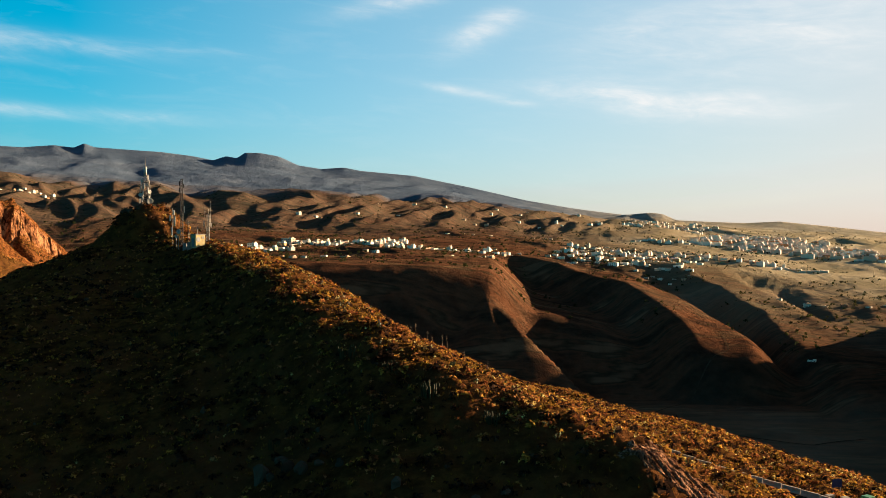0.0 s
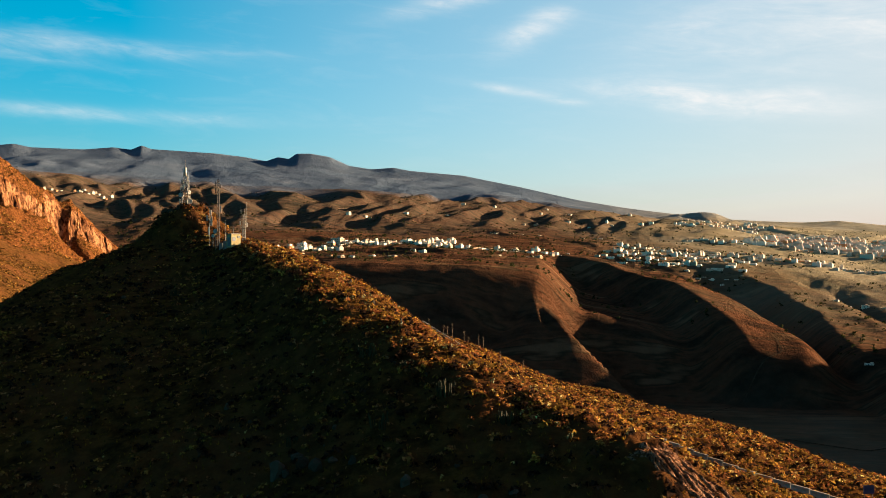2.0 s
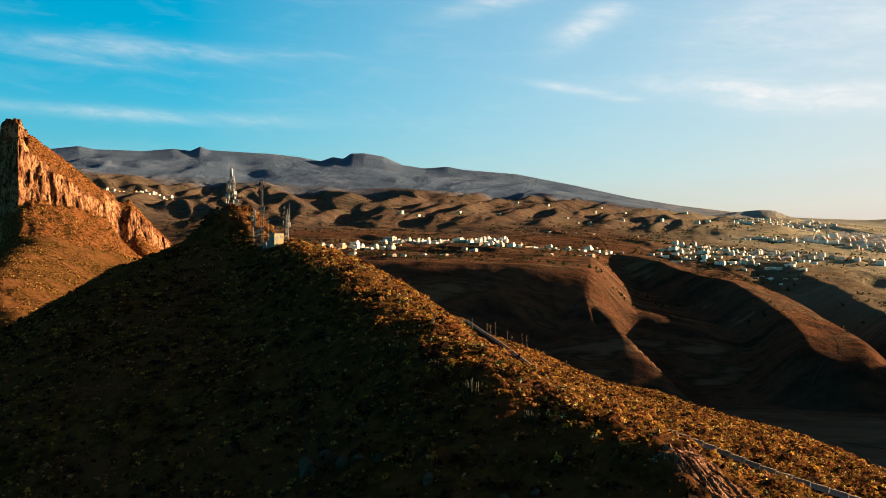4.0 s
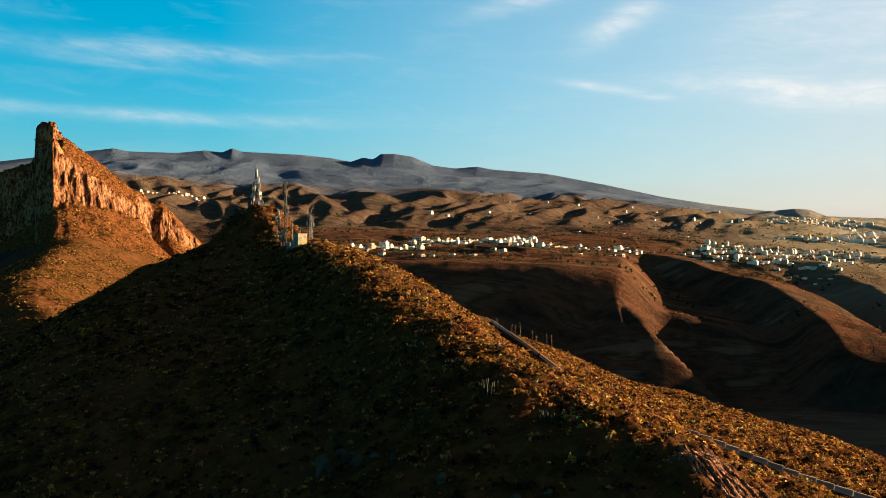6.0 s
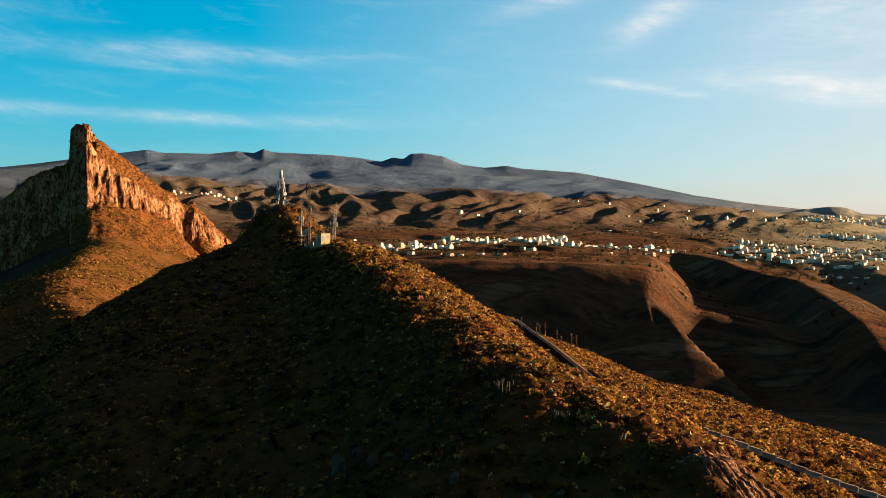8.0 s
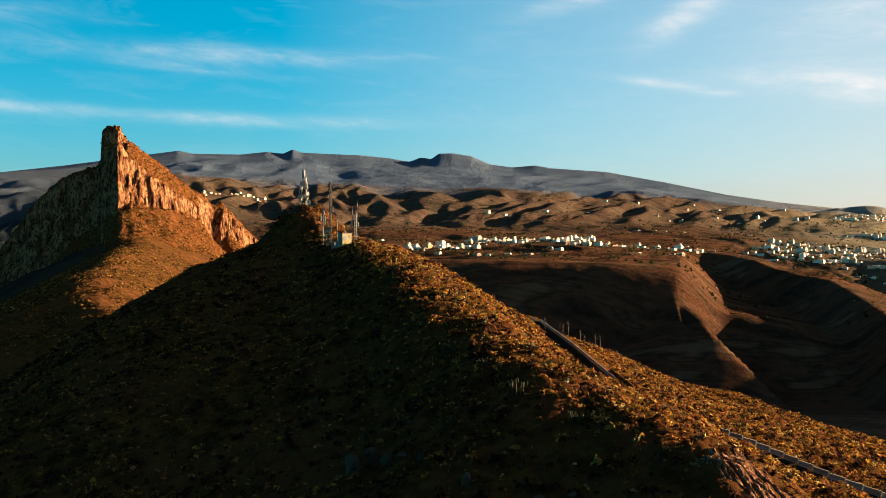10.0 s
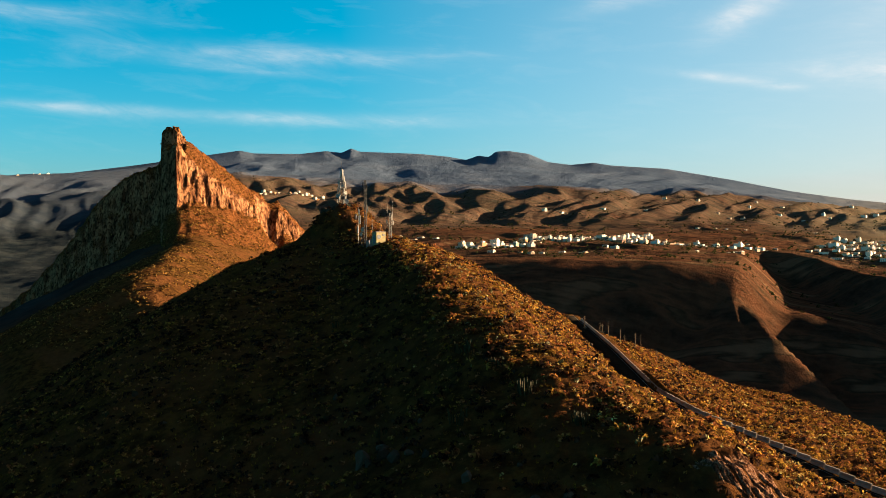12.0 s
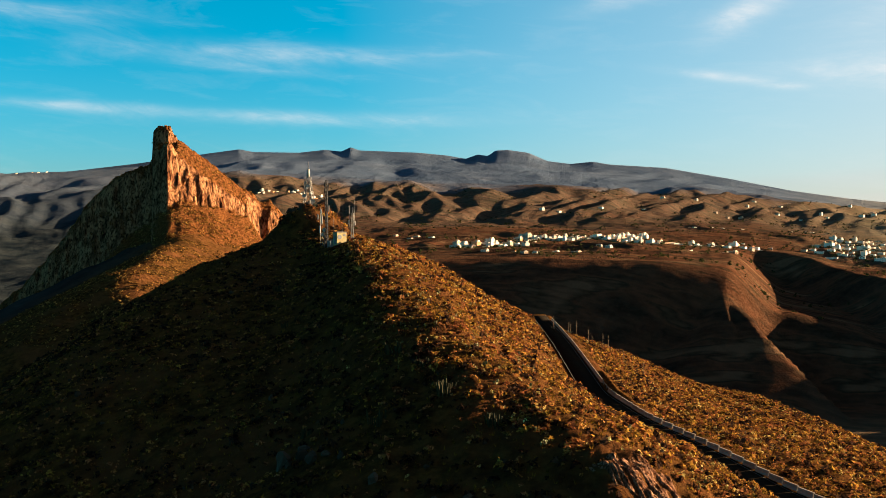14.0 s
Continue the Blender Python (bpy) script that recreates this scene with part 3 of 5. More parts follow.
def leafy(name, colours, others=None):
    """Foliage: each leaf clump has its own tone, and some light passes through."""
    m, nt, b = material(name)
    geo = nt.nodes.new("ShaderNodeNewGeometry")
    c = ramp(nt, geo.outputs["Random Per Island"], tuple((k / (len(colours) - 1), c) for k, c in enumerate(colours)))
    if others:
        d = ramp(nt, geo.outputs["Random Per Island"], tuple((k / (len(others) - 1), o) for k, o in enumerate(others)))
        c = mix(nt, ramp(nt, noise_of(nt, 0.45, 4, 0.7), ((0.46, (0, 0, 0)), (0.54, (1, 1, 1)))), c, d)
    patch = ramp(nt, noise_of(nt, 0.8, 4, 0.7), ((0.36, (0.18, 0.18, 0.18)), (0.5, (0.95, 0.95, 0.95)), (0.62, (1.8, 1.75, 1.6))))
    c = mix(nt, 1.0, c, patch, "MULTIPLY")
    nt.links.new(c, b.inputs["Base Color"])
    b.inputs["Roughness"].default_value, b.inputs["Specular IOR Level"].default_value = 1.0, 0.0
    through_leaf = nt.nodes.new("ShaderNodeBsdfTranslucent")
    nt.links.new(c, through_leaf.inputs["Color"])
    both = nt.nodes.new("ShaderNodeMixShader")
    both.inputs[0].default_value = 0.35
    nt.links.new(b.outputs[0], both.inputs[1])
    nt.links.new(through_leaf.outputs[0], both.inputs[2])
    nt.links.new(both.outputs[0], nt.nodes["Material Output"].inputs["Surface"])
    return m


def thing(name, m, label, category, group="", kind=""):
    ob = new(name)
    ob.matrix_world = m
    return tagged(ob, label, category, group, kind)


def part(name, bm, mat, parent, label="", smooth_shade=False, m=None):
    mesh = bm
    if not isinstance(bm, bpy.types.Mesh):
        mesh = bpy.data.meshes.new(name)
        bm.to_mesh(mesh)
        bm.free()
        mesh.materials.append(mat)
        if smooth_shade:
            mesh.polygons.foreach_set("use_smooth", np.ones(len(mesh.polygons), bool))
    ob = new(name, mesh)
    ob.parent = parent
    if m is not None:
        ob.matrix_basis = m
    if label:
        tagged(ob, label)
    return ob


def box(bm, x0, y0, z0, x1, y1, z1, bevel=0.0):
    made = bmesh.ops.create_cube(bm, size=1.0, matrix=Matrix.Translation(((x0 + x1) / 2, (y0 + y1) / 2, (z0 + z1) / 2)) @ Matrix.Diagonal((x1 - x0, y1 - y0, z1 - z0, 1)))
    if bevel:
        edges = {e for v in made["verts"] for e in v.link_edges}
        bmesh.ops.bevel(bm, geom=list(edges), offset=bevel, segments=2, affect="EDGES", profile=0.6)
    return bm


def rod(bm, a, b, r0, r1=None, sides=8):
    a, b = Vector(a), Vector(b)
    d = b - a
    turn = d.to_track_quat("Z", "Y").to_matrix().to_4x4()
    bmesh.ops.create_cone(bm, cap_ends=True, segments=sides, radius1=r0, radius2=r0 if r1 is None else r1, depth=d.length,
                          matrix=Matrix.Translation((a + b) / 2) @ turn)
    return bm


def bm_new():
    return bmesh.new()


GALVANISED = plain("galvanised_steel", (0.15, 0.138, 0.12), 0.6, 0.4, 0.3, 2.0)
DARK_STEEL = plain("dark_painted_steel", (0.018, 0.016, 0.015), 0.6, 0.3)
ANTENNA_WHITE = plain("weathered_white_plastic", (0.28, 0.255, 0.215), 0.5, 0.0, 0.35)
BEIGE_RENDER = plain("beige_render", (0.27, 0.21, 0.10), 0.9, 0.0, 0.3, 1.3, 0.1)
CONCRETE = plain("pale_concrete", (0.17, 0.145, 0.125), 0.9, 0.0, 0.3, 1.6, 0.1)
DOOR_PAINT = plain("grey_door_paint", (0.10, 0.10, 0.10), 0.55, 0.2)


# ---- hilltop: masts and hut ----
def lattice(parent, height, half0, half1, bays, mat, leg_r=0.06, brace_r=0.03):
    """Four legs, and for every bay its rails and crossed braces."""
    corner = ((1, 1), (-1, 1), (-1, -1), (1, -1))

    def at(k, z):
        h = half0 + (half1 - half0) * z / height
        return Vector((corner[k % 4][0] * h, corner[k % 4][1] * h, z))
    for k in range(4):
        part("leg", rod(bm_new(), at(k, -0.6), at(k, height), leg_r, leg_r * 0.7), mat, parent)
    for n in range(bays):
        z0, z1 = height * n / bays, height * (n + 1) / bays
        for k in range(4):
            part("brace", rod(bm_new(), at(k, z0), at(k + 1, z1), brace_r, sides=5), mat, parent)
            part("brace", rod(bm_new(), at(k + 1, z0), at(k, z1), brace_r, sides=5), mat, parent)
            part("rail", rod(bm_new(), at(k, z1), at(k + 1, z1), brace_r, sides=5), mat, parent)


def panel_antenna(parent, x, y, z, turn, tall=1.8, wide=0.32, mat=None):
    c, s = math.cos(turn), math.sin(turn)
    bm = box(bm_new(), -wide / 2, -0.08, 0, wide / 2, 0.08, tall, 0.04)
    arm = part("panel_antenna", bm, mat or ANTENNA_WHITE, parent, "white panel antenna", m=Matrix.Translation((x, y, z)) @ Matrix.Rotation(turn, 4, "Z"))
    part("bracket", rod(bm_new(), (0, 0.06, tall * 0.5), (0, 0.55, tall * 0.5), 0.035, sides=6), GALVANISED, arm)
    return arm


def dish(parent, x, y, z, turn, r):
    bm = bm_new()
    rings, seg = 4, 20
    verts = []
    for i in range(rings + 1):
        rad = r * i / rings
        verts.append([bm.verts.new((rad * math.cos(2 * math.pi * k / seg), 0.28 * r * (i / rings) ** 2 - 0.28 * r, rad * math.sin(2 * math.pi * k / seg))) for k in range(seg)] if i else [bm.verts.new((0, -0.28 * r, 0))])
    for k in range(seg):
        bm.faces.new((verts[0][0], verts[1][k], verts[1][(k + 1) % seg]))
    for i in range(1, rings):
        for k in range(seg):
            bm.faces.new((verts[i][k], verts[i + 1][k], verts[i + 1][(k + 1) % seg], verts[i][(k + 1) % seg]))
    back = bmesh.ops.extrude_face_region(bm, geom=bm.faces[:])
    for v in (g for g in back["geom"] if isinstance(g, bmesh.types.BMVert)):
        v.co.y -= 0.05
    ob = part("dish", bm, ANTENNA_WHITE, parent, "white microwave dish", True, Matrix.Translation((x, y, z)) @ Matrix.Rotation(turn, 4, "Z"))
    part("feed", rod(bm_new(), (0, -0.25 * r, 0), (0, 0.3 * r, 0), 0.05, sides=8), GALVANISED, ob)
    return ob


def telecom_tower():
    x, y = -75.8, 221.4
    z = land_z(x, y)
    t = thing("telecom_tower", pose(x, y, z, 0, 0, 20), "tall lattice telecom tower crowded with white antennas on a rocky knoll", "tower")
    lattice(t, 9.8, 1.1, 0.42, 8, GALVANISED, 0.09, 0.04)
    part("drum_antenna", rod(bm_new(), (0, 0, 9.7), (0, 0, 12.0), 0.42, 0.42, 16), ANTENNA_WHITE, t, "white cylindrical antenna cover", True)
    part("whip_antenna", rod(bm_new(), (0, 0, 12.0), (0, 0, 14.4), 0.06, 0.025), GALVANISED, t)
    part("work_platform", box(bm_new(), -1.0, -1.0, 5.6, 1.0, 1.0, 5.7), GALVANISED, t)
    part("work_platform", box(bm_new(), -0.85, -0.85, 7.9, 0.85, 0.85, 8.0), GALVANISED, t)
    rng = random.Random(4)
    for k in range(24):
        a = k * 2.4 + rng.random() * 0.5
        h = 0.8 + 8.0 * ((k * 7) % 24) / 23
        rad = 1.6 - 0.08 * h
        panel_antenna(t, rad * math.sin(-a), rad * math.cos(a), h, a + math.pi, rng.choice((0.9, 1.2, 1.6)), rng.choice((0.2, 0.28)))
    for px, py, pz, turn, r in ((1.2, -0.9, 3.0, 3.4, 0.75), (-1.2, -0.8, 4.6, 2.7, 0.55), (1.1, -0.9, 5.4, 3.8, 0.5), (-0.9, -1.1, 2.0, 3.0, 0.6), (0.2, -1.3, 7.3, 3.1, 0.45), (-0.7, -0.9, 8.2, 2.6, 0.4)):
        dish(t, px, py, pz, turn, r)
    for cx, cy, h in ((1.9, -0.6, 1.6), (-1.7, 0.9, 1.4), (2.1, 0.8, 1.9)):
        c = thing("equipment_cabinet", pose(x + cx, y + cy, land_z(x + cx, y + cy) - 0.15, 0, 0, 20), "grey steel equipment cabinet at the tower's foot", "cabinet", "cabinets at the tower")
        part("body", box(bm_new(), -0.5, -0.4, 0, 0.5, 0.4, h, 0.03), DOOR_PAINT, c)
        part("door", box(bm_new(), -0.44, -0.43, 0.12, 0.44, -0.4, h - 0.1, 0.01), GALVANISED, c)
    bx, by = x + 3.4, y - 1.6
    w = thing("concrete_plinth", pose(bx, by, land_z(bx, by) - 0.5, 0, 0, 20), "low pale concrete block on the rocky knoll", "plinth")
    part("block", box(bm_new(), -1.1, -0.9, 0, 1.1, 0.9, 1.9, 0.05), BEIGE_RENDER, w)


def slim_mast():
    x, y = -58.7, 196.0
    z = land_z(x, y)
    t = thing("slim_mast", pose(x, y, z, 0, 0, 10), "slim dark triangular lattice mast with small antennas", "mast")
    lattice(t, 16.3, 0.26, 0.22, 17, DARK_STEEL, 0.055, 0.026)
    for px, pz, tall in ((-0.5, 13.2, 1.2), (-0.5, 14.7, 1.2), (0.6, 8.6, 1.5), (0.45, 14.3, 0.9)):
        panel_antenna(t, px, -0.1, pz, 0.2, tall, 0.24, DARK_STEEL if pz > 11 else ANTENNA_WHITE)
    x, y = -61.6, 198.6
    z = land_z(x, y)
    t = thing("antenna_pole", pose(x, y, z), "short steel pole with three white panel antennas", "mast")
    part("pole", rod(bm_new(), (0, 0, -0.4), (0, 0, 9.6), 0.05), GALVANISED, t)
    for px, pz, tall in ((-0.55, 6.6, 1.3), (0.45, 5.4, 2.3), (-0.1, 3.2, 1.9), (0.3, 7.9, 1.2)):
        panel_antenna(t, px, -0.15, pz, 0.1, tall, 0.36)
    part("crossarm", rod(bm_new(), (-0.8, 0, 7.0), (0.8, 0, 7.0), 0.04), GALVANISED, t)
    for nx, ny, h, r in ((-59.6, 196.6, 4.2, 0.55), (-60.4, 197.4, 3.0, 0.42)):
        t = thing("satellite_dish", pose(nx, ny, land_z(nx, ny)), "white satellite dish on a short steel post", "satellite dish", "dishes by the hut")
        part("post", rod(bm_new(), (0, 0, -0.3), (0, 0, h), 0.06), GALVANISED, t)
        dish(t, 0, -0.1, h + 0.2, 2.9, r)


def pair_mast():
    x, y = -54.0, 201.0
    z = land_z(x, y)
    t = thing("aerial_mast", pose(x, y, z, 0, 0, 5), "short lattice aerial mast with thin whip aerials", "mast")
    lattice(t, 6.6, 0.32, 0.22, 8, GALVANISED, 0.05, 0.025)
    for px, z0, z1 in ((-0.75, 3.2, 8.6), (0.55, 3.6, 9.8), (0.1, 6.0, 8.0)):
        part("whip_antenna", rod(bm_new(), (px, 0, z0), (px, 0, z1), 0.05, 0.03), GALVANISED, t)
    for z0 in (3.4, 5.6):
        part("crossarm", rod(bm_new(), (-0.85, 0, z0), (0.7, 0, z0), 0.035), GALVANISED, t)
    for px, pz in ((-0.9, 4.0), (0.8, 3.6)):
        panel_antenna(t, px, -0.2, pz, 0.0, 1.0, 0.2)
    for nx, ny, h in ((-57.6, 197.8, 6.0), (-56.0, 199.2, 4.2)):
        p = thing("aerial_pole", pose(nx, ny, land_z(nx, ny)), "thin steel aerial pole behind the hut", "pole", "aerial poles")
        part("pole", rod(bm_new(), (0, 0, -0.3), (0, 0, h), 0.07, 0.04), GALVANISED, p)
        part("crossarm", rod(bm_new(), (-0.4, 0, h - 0.5), (0.4, 0, h - 0.5), 0.03), GALVANISED, p)


def hut():
    x, y = -54.6, 194.6
    z = land_z(x, y) - 0.35
    t = thing("equipment_hut", pose(x, y, z, 0, 0, -35), "small flat-roofed beige equipment hut on the ridge", "hut")
    part("wall", box(bm_new(), -0.9, -1.35, 0, 0.9, 1.35, 3.1, 0.03), BEIGE_RENDER, t)
    part("roof_slab", box(bm_new(), -1.0, -1.45, 3.1, 1.0, 1.45, 3.28, 0.02), CONCRETE, t)
    part("door", box(bm_new(), -0.5, -1.39, 0.3, 0.4, -1.35, 2.35, 0.01), DOOR_PAINT, t, "grey steel door")
    v = part("vent", box(bm_new(), 0.9, 0.4, 2.2, 0.94, 1.1, 2.7), DOOR_PAINT, t, "grey louvred vent")
    for k in range(4):
        part("slat", box(bm_new(), 0.94, 0.42, 2.25 + 0.11 * k, 0.97, 1.08, 2.31 + 0.11 * k), GALVANISED, v)
    bm = bm_new()
    bmesh.ops.create_cone(bm, cap_ends=True, segments=24, radius1=0.55, radius2=0.55, depth=0.04, matrix=Matrix.Translation((0.92, -0.6, 2.0)) @ Matrix.Rotation(math.pi / 2, 4, "Y"))
    part("round_plate", bm, DOOR_PAINT, t, "round grey plate on the wall")
    for nx, ny, h, w in ((-56.6, 194.9, 1.9, 0.95), (-57.9, 195.6, 1.6, 0.85)):
        c = thing("equipment_cabinet", pose(nx, ny, land_z(nx, ny) - 0.2, 0, 0, 12), "grey steel equipment cabinet beside the hut", "cabinet", "cabinets by the hut")
        part("body", box(bm_new(), -w / 2, -0.4, 0, w / 2, 0.4, h, 0.03), DOOR_PAINT, c)
        part("door", box(bm_new(), -w / 2 + 0.06, -0.43, 0.15, w / 2 - 0.06, -0.4, h - 0.1, 0.01), GALVANISED, c)
        part("plinth", box(bm_new(), -w / 2 - 0.05, -0.45, -0.3, w / 2 + 0.05, 0.45, 0.0), CONCRETE, c)


telecom_tower()
slim_mast()
pair_mast()
hut()


# ---- road with its barriers ----
def smooth_line(points, step):
    """Points at even steps along a rounded run through the given ones."""
    p = np.array(points, float)
    s = np.r_[0, np.cumsum(np.hypot(*np.diff(p[:, :2], axis=0).T))]
    t = np.arange(0, s[-1], step)
    out = np.stack([np.interp(t, s, p[:, k]) for k in range(3)], 1)
    width = int(12 / step) | 1
    pad = np.r_[np.repeat(out[:1], width // 2, 0), out, np.repeat(out[-1:], width // 2, 0)]
    ker = np.hanning(width + 2)[1:-1]
    ker /= ker.sum()
    soft = np.stack([np.convolve(pad[:, k], ker, "valid") for k in range(3)], 1)
    soft[:2], soft[-2:] = out[:2], out[-2:]
    return soft


EDGE = smooth_line(BARRIER, 1.0)
EDGE_WAY = np.gradient(EDGE[:, :2], axis=0)
EDGE_WAY /= np.hypot(*EDGE_WAY.T)[:, None]
EDGE_IN = np.stack([-EDGE_WAY[:, 1], EDGE_WAY[:, 0]], 1)  # towards the crest


def ribbon(name, a, b, lift, mat, thick=0.12):
    n = len(EDGE)
    lo, hi = EDGE[:, :2] + EDGE_IN * a, EDGE[:, :2] + EDGE_IN * b
    z = EDGE[:, 2] - 0.55 + lift
    x = np.stack([lo[:, 0], lo[:, 0], hi[:, 0], hi[:, 0]], 0)
    y = np.stack([lo[:, 1], lo[:, 1], hi[:, 1], hi[:, 1]], 0)
    zz = np.stack([z - thick, z, z, z - thick], 0)
    return grid_mesh(name, x, y, zz, mat)


def make_asphalt():
    m, nt, b = material("asphalt")
    c = ramp(nt, noise_of(nt, 0.8, 8, 0.7), ((0.3, (0.009, 0.007, 0.005)), (0.7, (0.018, 0.014, 0.010))))
    nt.links.new(c, b.inputs["Base Color"])
    b.inputs["Roughness"].default_value, b.inputs["Specular IOR Level"].default_value = 1.0, 0.0
    return m


ASPHALT = make_asphalt()
ROAD_PAINT = plain("worn_road_paint", (0.055, 0.048, 0.04), 0.9, 0.0, 0.4, 8.0)
tagged(new("road", ribbon("road", 0.6, 5.7, 0.10, ASPHALT)), "dark asphalt mountain road with worn white lines", "road", kind="structure")
tagged(new("road_line", ribbon("road_line", 0.9, 1.02, 0.106, ROAD_PAINT, 0.02)), "worn white edge line on the asphalt", "road line", kind="structure")
tagged(new("road_line", ribbon("road_line", 5.35, 5.47, 0.106, ROAD_PAINT, 0.02)), "worn white edge line on the asphalt", "road line", kind="structure")


def barrier_blocks():
    bm = bm_new()
    profile = ((-0.28, 0), (0.28, 0), (0.26, 0.15), (0.15, 0.3), (0.12, 0.78), (-0.12, 0.78), (-0.15, 0.3), (-0.26, 0.15))
    ends = [[bm.verts.new((s * 1.37, y, z)) for y, z in profile] for s in (-1, 1)]
    n = len(profile)
    for k in range(n):
        bm.faces.new((ends[0][k], ends[0][(k + 1) % n], ends[1][(k + 1) % n], ends[1][k]))
    bm.faces.new(ends[0][::-1])
    bm.faces.new(ends[1])
    bmesh.ops.recalc_face_normals(bm, faces=bm.faces[:])
    bmesh.ops.bevel(bm, geom=bm.edges[:], offset=0.02, segments=1, affect="EDGES")
    mesh = bpy.data.meshes.new("barrier_block")
    bm.to_mesh(mesh)
    bm.free()
    mesh.materials.append(by_object("barrier_concrete", ((0.24, 0.19, 0.14), (0.36, 0.29, 0.22), (0.30, 0.245, 0.19)), 0.9, 1.5))
    first, s, rng = None, 1.0, random.Random(2)
    while s < len(EDGE) - 12:
        k, part_way = int(s), s - int(s)
        rail = 102 < s < 110
        if not rail:
            x, y, z = EDGE[k] * (1 - part_way) + EDGE[k + 1] * part_way
            m = Matrix.Translation((x, y, z - 0.5)) @ Matrix.Rotation(math.atan2(EDGE_WAY[k, 1], EDGE_WAY[k, 0]) + rng.uniform(-0.01, 0.01), 4, "Z")
            ob = new("barrier_block", mesh)
            ob.matrix_world = m
            tagged(ob, "pale precast concrete barrier block along the road's outer edge", "barrier", "barrier blocks along the road")
        s += 2.86
    # steel rail between the two runs of blocks
    rail = thing("guard_rail", Matrix.Identity(4), "galvanised steel guard rail on short posts beside the road", "guard rail")
    run = EDGE[97:119]
    side = EDGE_IN[97:119]
    zs = (0.28, 0.36, 0.44, 0.52, 0.60)
    offs = (0.04, 0.0, 0.04, 0.0, 0.04)
    x = np.stack([run[:, 0] + side[:, 0] * o for o in offs], 0)
    y = np.stack([run[:, 1] + side[:, 1] * o for o in offs], 0)
    z = np.stack([run[:, 2] - 0.25 + h for h in zs], 0)
    part("rail", grid_mesh("rail", x, y, z, GALVANISED), GALVANISED, rail)
    for k in range(0, len(run), 4):
        part("post", box(bm_new(), run[k, 0] - 0.1, run[k, 1] - 0.06, run[k, 2] - 1.1, run[k, 0], run[k, 1] + 0.06, run[k, 2] + 0.36), GALVANISED, rail)


barrier_blocks()


def roadside():
    blue = plain("blue_sign_paint", (0.012, 0.02, 0.06), 0.4)
    green = plain("green_plastic", (0.012, 0.13, 0.03), 0.4, 0.0, 0.2)
    x, y = 56.5, 118.5
    s = thing("road_sign", pose(x, y, land_z(x, y), 0, 0, 14), "dark blue rectangular road sign on two posts", "road sign")
    for px in (-0.6, 0.6):
        part("post", rod(bm_new(), (px, 0.05, -0.3), (px, 0.05, 2.0), 0.04), GALVANISED, s)
    part("panel", box(bm_new(), -0.85, -0.03, 0.9, 0.85, 0.01, 2.1, 0.02), blue, s)
    x, y = 55.8, 108.6
    c = thing("recycling_container", pose(x, y, land_z(x, y), 0, 0, 30), "rounded green plastic recycling container by the road", "container")
    part("body", box(bm_new(), -0.75, -0.65, 0, 0.75, 0.65, 1.35, 0.12), green, c, smooth_shade=False)
    part("lid", box(bm_new(), -0.72, -0.62, 1.34, 0.72, 0.62, 1.72, 0.18), green, c)
    part("opening", box(bm_new(), -0.3, -0.68, 1.0, 0.3, -0.64, 1.2), DARK_STEEL, c)
    for px, py in ((53.2, 113.6), (54.6, 112.2)):
        b = thing("stone_block", pose(px, py, land_z(px, py) - 0.1, 0, 0, 25), "pale cubic stone block beside the road", "block", "stone blocks by the road")
        part("block", box(bm_new(), -0.55, -0.4, 0, 0.55, 0.4, 0.8, 0.06), CONCRETE, b)
    for k in (44, 62):
        px, py = EDGE[k, :2] + EDGE_IN[k] * 6.6
        p = thing("marker_post", pose(px, py, land_z(px, py)), "thin white road marker post on the verge", "post", "marker posts")
        part("post", box(bm_new(), -0.06, -0.04, -0.2, 0.06, 0.04, 1.05, 0.015), ANTENNA_WHITE, p)


roadside()


# ---- plants and stones of the near hill ----
def triangles_mesh(name, corners, mat):
    """One mesh of loose leaf facets; corners is n x 3 x 3."""
    n = len(corners)
    mesh = bpy.data.meshes.new(name)
    mesh.vertices.add(3 * n)
    mesh.vertices.foreach_set("co", corners.astype(np.float32).ravel())
    mesh.loops.add(3 * n)
    mesh.loops.foreach_set("vertex_index", np.arange(3 * n, dtype=np.int32))
    mesh.polygons.add(n)
    mesh.polygons.foreach_set("loop_start", np.arange(0, 3 * n, 3, dtype=np.int32))
    mesh.materials.append(mat)
    mesh.update(calc_edges=True)
    return mesh


